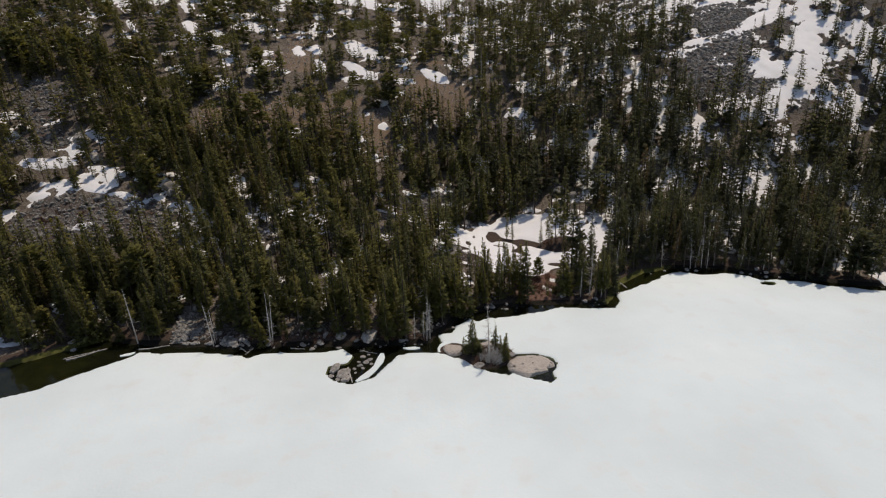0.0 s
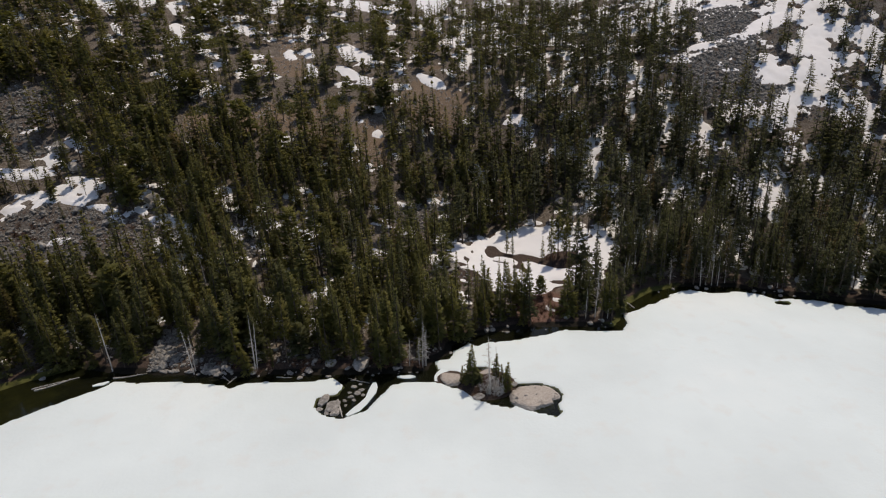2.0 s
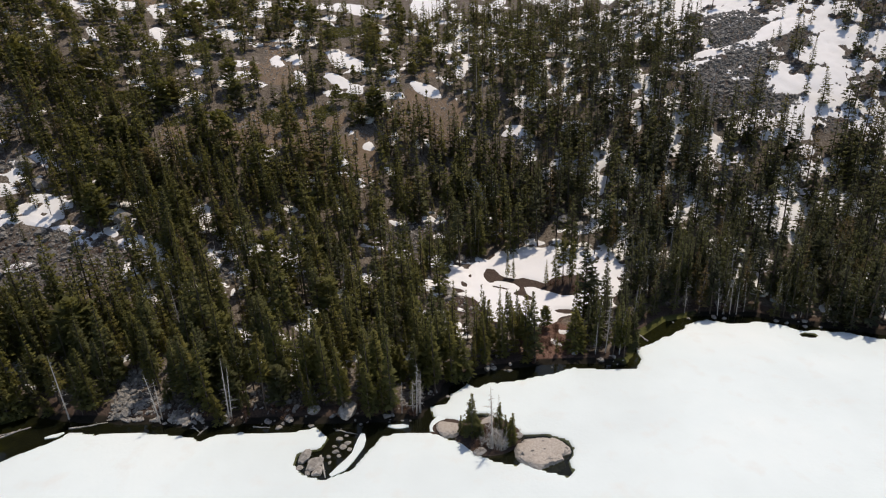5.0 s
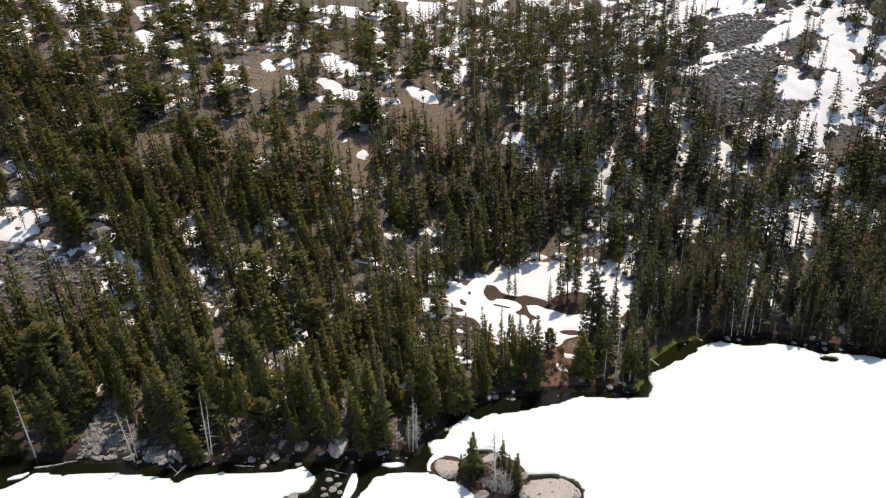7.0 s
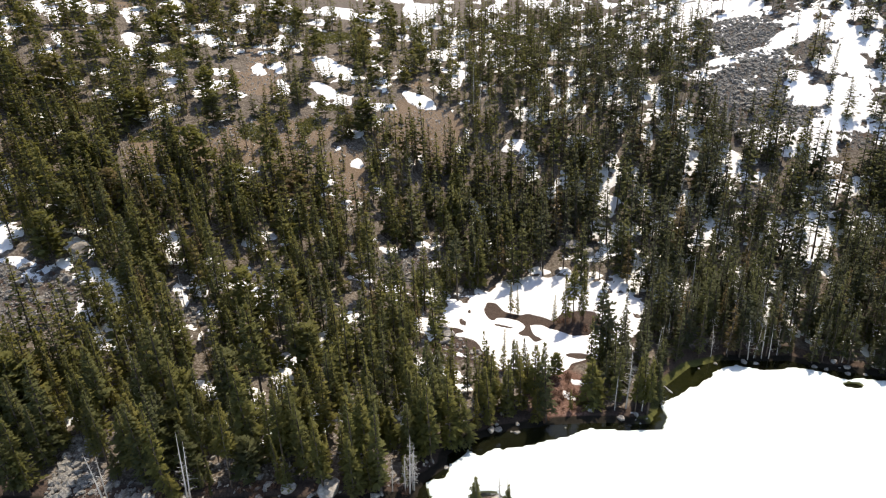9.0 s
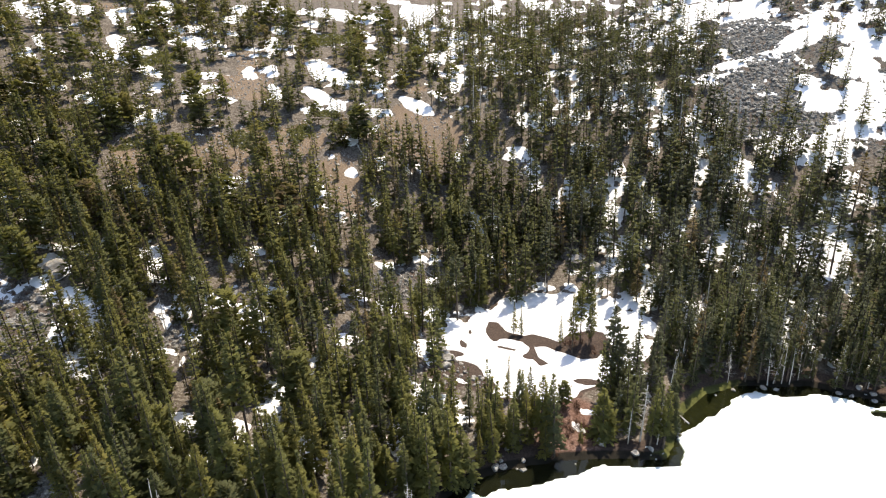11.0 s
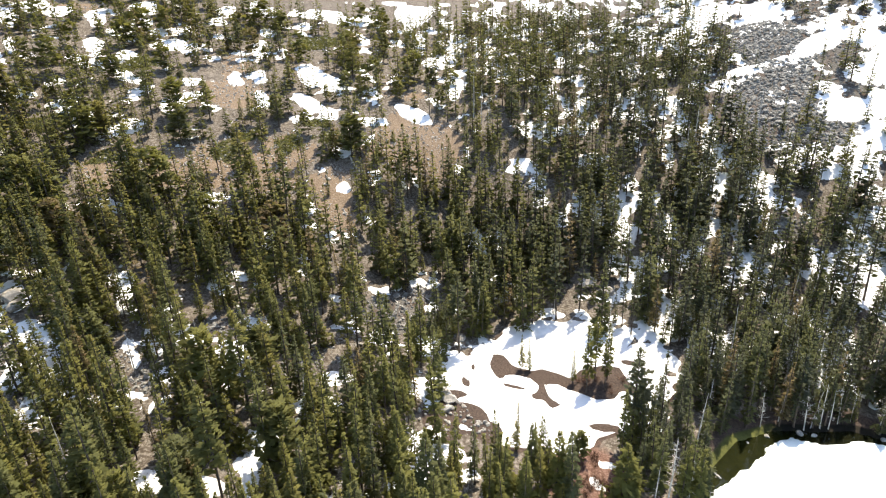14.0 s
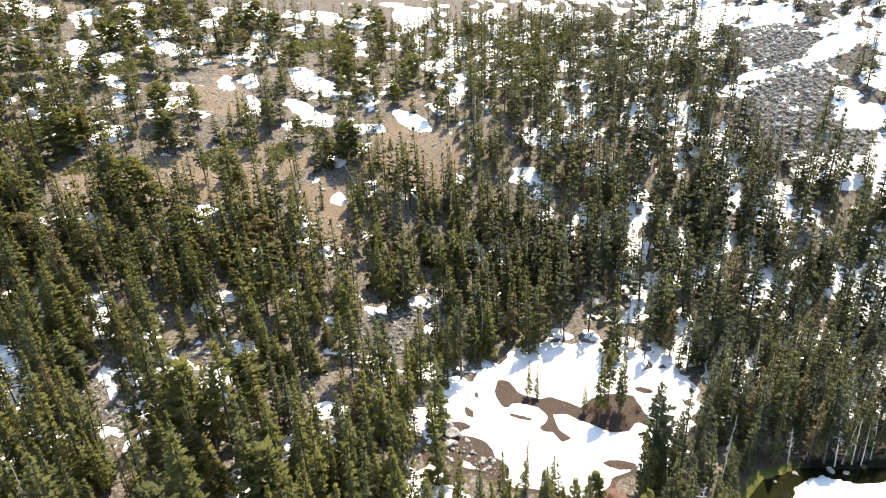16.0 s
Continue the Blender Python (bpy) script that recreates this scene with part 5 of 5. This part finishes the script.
# ------------------------------------------------------------------ ice floe of the spit, shrubs
def ice_floe(points, width, z, label):
    pts = np.array(points, float)
    n = len(pts)
    t = np.gradient(pts, axis=0)
    t /= np.linalg.norm(t, axis=1, keepdims=True)
    side = np.stack([-t[:, 1], t[:, 0]], 1)
    w = width * np.array([0.5] + [1.0 + 0.15 * math.sin(k * 2.1) for k in range(n - 2)] + [0.45])
    v, f = [], []
    for dz, g in ((-0.25, 0.97), (0.05, 1.0), (0.14, 0.86)):
        for sgn in (-1, 1):
            for k in range(n):
                p = pts[k] + sgn * side[k] * w[k] * g
                v.append((p[0], p[1], z + dz))
    row = lambda layer, sgn, k: (layer * 2 + (sgn > 0)) * n + k
    for k in range(n - 1):
        f.append((row(2, -1, k), row(2, -1, k + 1), row(2, 1, k + 1), row(2, 1, k)))
        for layer in (0, 1):
            f.append((row(layer, -1, k), row(layer, -1, k + 1), row(layer + 1, -1, k + 1), row(layer + 1, -1, k)))
            f.append((row(layer, 1, k + 1), row(layer, 1, k), row(layer + 1, 1, k), row(layer + 1, 1, k + 1)))
    for k in (0, n - 1):
        for layer in (0, 1):
            f.append((row(layer, -1, k), row(layer, 1, k), row(layer + 1, 1, k), row(layer + 1, -1, k)))
    return tagged(mesh_object("ice_floe", v, f, ICE_SNOW), label, "ice floe")


ice_floe([(-16.9, 135.0), (-16.9, 133.2), (-17.2, 131.0), (-17.8, 128.9), (-18.8, 126.8), (-20.2, 124.6), (-22.2, 122.5)], 0.95, 0.04, "long curved white ice floe in dark water by the spit")
ice_floe([(-11.4, 137.4), (-9.7, 137.1), (-8.2, 137.2), (-6.8, 137.1)], 0.7, 0.03, "small white ice floe drifting along the shore")
ice_floe([(-87.6, 136.6), (-86.5, 137.1), (-85.3, 137.4), (-84.3, 138.3)], 0.6, 0.03, "small white ice floe drifting along the shore")


ice_floe([(-1.4, 134.9), (-0.9, 136.4), (-0.2, 138.0), (0.5, 139.6), (0.9, 140.8)], 1.3, 0.05, "white tongue of snow-covered ice between islet and shore")


def twig_shrub(seed):
    rng = np.random.default_rng(seed)
    bits = []
    for _ in range(20):
        a, e, n = rng.uniform(0, 6.28), rng.uniform(0.5, 1.5), rng.uniform(0.7, 1.5)
        p = np.array((rng.normal(0, 0.15), rng.normal(0, 0.15), -0.1))
        q = p + n * np.array((math.cos(a) * math.cos(e), math.sin(a) * math.cos(e), math.sin(e)))
        bits.append(stick(p, q, 0.03, 0.012, 3))
        for _ in range(2):
            s = rng.uniform(0.4, 0.8)
            m = p + (q - p) * s
            bits.append(stick(m, m + rng.normal(0, 0.3, 3) + (0, 0, 0.2), 0.018, 0.008, 3))
    ob = mesh_object("bare_shrub", *joined(bits), DRY_TWIGS)
    return tagged(ob, "leafless red-brown shrub on the lake shore", "shrub", "leafless shrubs")


shrubs = [twig_shrub(61), twig_shrub(62), twig_shrub(63)]
srng = np.random.default_rng(8)
spots = [(srng.normal(29.5, 5.0), srng.normal(169.5, 4.0)) for _ in range(70)] + [(srng.normal(43, 3.3), srng.normal(200, 2.2)) for _ in range(14)] + [(srng.normal(11.0, 2.6), srng.normal(130, 1.6)) for _ in range(30)] \
    + [(srng.normal(-136, 6), srng.normal(199, 3)) for _ in range(30)] + [(srng.normal(-108, 6), srng.normal(208, 3)) for _ in range(12)] \
    + [(srng.uniform(-60, 0), srng.normal(142.0, 1.5)) for _ in range(40)]
spots = [(x, y) for x, y in spots if float(ground_height(np.array([x]), np.array([y]))[0]) > 0.12]
for i, (x, y) in enumerate(spots):
    z = float(ground_height(np.array([x]), np.array([y]))[0])
    ob = shrubs[i] if i < 3 else new("bare_shrub", shrubs[i % 3].data)
    ob.matrix_basis = pose(x, y, z, 0, 0, i * 83)
    s = srng.uniform(0.8, 1.7)
    ob.scale = (s, s, s)
    tagged(ob, "leafless red-brown shrub on the lake shore", "shrub", "leafless shrubs")


dead_bush = tagged(new("dead_bush", shrubs[0].data.copy()), "pale grey dead bush with tangled twigs on the islet", "bush", "dead bushes on the islet")
dead_bush.data.materials[0] = DEAD_WOOD
for i, (x, y, s) in enumerate([(12.4, 129.2, 3.4), (13.1, 130.1, 3.0), (11.4, 129.8, 2.8), (12.9, 128.2, 2.4), (10.6, 128.9, 2.2), (13.9, 128.8, 2.2), (9.4, 129.6, 2.0)]):
    z = float(ground_height(np.array([x]), np.array([y]))[0])
    ob = dead_bush if i == 0 else new("dead_bush", dead_bush.data)
    ob.matrix_basis = pose(x, y, z, 0, 0, i * 131)
    ob.scale = (s * 0.75, s * 0.75, s)
    tagged(ob, "pale grey dead bush with tangled twigs on the islet", "bush", "dead bushes on the islet")

# ------------------------------------------------------------------ low evergreen brush on the open slope
hrng = np.random.default_rng(23)
hx, hy = hrng.uniform(-145, 125, 60000), hrng.uniform(270, 425, 60000)
inside = patch_depth(*warped(hx, hy, 1.3), BRUSH) + hrng.normal(0, 0.8, 60000) + (fractal(hx, hy, 5, 91) - 0.5) * 5 > -0.3
hx, hy = hx[inside], hy[inside]
hz = ground_height(hx, hy)
each = 7
n = len(hx) * each
ang, up = hrng.uniform(0, 6.28, n), hrng.uniform(0.15, 1.2, n)
root_at = np.repeat(np.stack([hx, hy, hz], 1), each, 0) + hrng.normal(0, 0.25, (n, 3)) * (1, 1, 0)
bv, bf = sprays(root_at, np.stack([np.cos(ang) * np.cos(up), np.sin(ang) * np.cos(up), np.sin(up)], 1), hrng.uniform(0.5, 1.1, n), 0.3, 0.15, hrng, 2)
shade_of = np.repeat(np.clip(hrng.normal(0.42, 0.25, n), 0, 1), len(bv) // n)
tagged(mesh_object("low_brush", bv, bf, HEATH_LEAVES, fields={"tint": shade_of}), "low olive green evergreen brush on stony soil", "brush", kind="stuff")

# loose stones on the floor of the lakeside wood
frng = np.random.default_rng(29)
fx, fy = frng.uniform(-105, 20, 9000), frng.uniform(142, 222, 9000)
good = (fractal(fx, fy, 11, 95) > 0.5) & (-inside_distance(fx, fy, LAKE) > 1.5) & (inside_distance(fx, fy, GLADE) < 0)
fx, fy = fx[good][:3200], fy[good][:3200]
fz, fr = ground_height(fx, fy), np.clip(np.exp(frng.normal(-0.95, 0.5, len(fx))), 0.15, 1.5)
strewn("forest_stones", fx, fy, fz, fr, 30, "pale granite stones scattered over the forest floor", "stones")

# rubble on the bare soil of the upper slope
grng = np.random.default_rng(37)
ux, uy = grng.uniform(-200, 40, 90000), grng.uniform(250, 415, 90000)
bare = (patch_depth(*warped(ux, uy, 1.3), SOIL + BRUSH + CLEARINGS) > -1.5) & (fractal(ux, uy, 7, 99) > 0.42)
ux, uy = ux[bare][:5200], uy[bare][:5200]
uz, ur = ground_height(ux, uy), np.clip(np.exp(grng.normal(-1.35, 0.5, len(ux))), 0.12, 1.0)
strewn("rubble", ux, uy, uz, ur, 38, "small grey stones strewn over bare brown soil", "stones")

# stones melting out between the snow of the eastern slope
erng = np.random.default_rng(43)
ex, ey = erng.uniform(122, 225, 9000), erng.uniform(268, 400, 9000)
bare = (snow_depth(ex, ey) < 0.05) & (patch_depth(ex, ey, TALUS) < 0)
ex, ey = ex[bare][:2600], ey[bare][:2600]
strewn("scree", ex, ey, ground_height(ex, ey), np.clip(np.exp(erng.normal(-0.75, 0.5, len(ex))), 0.2, 1.6), 44, "grey stones melting out of the snow on the upper slope", "stones", TALUS_ROCK)
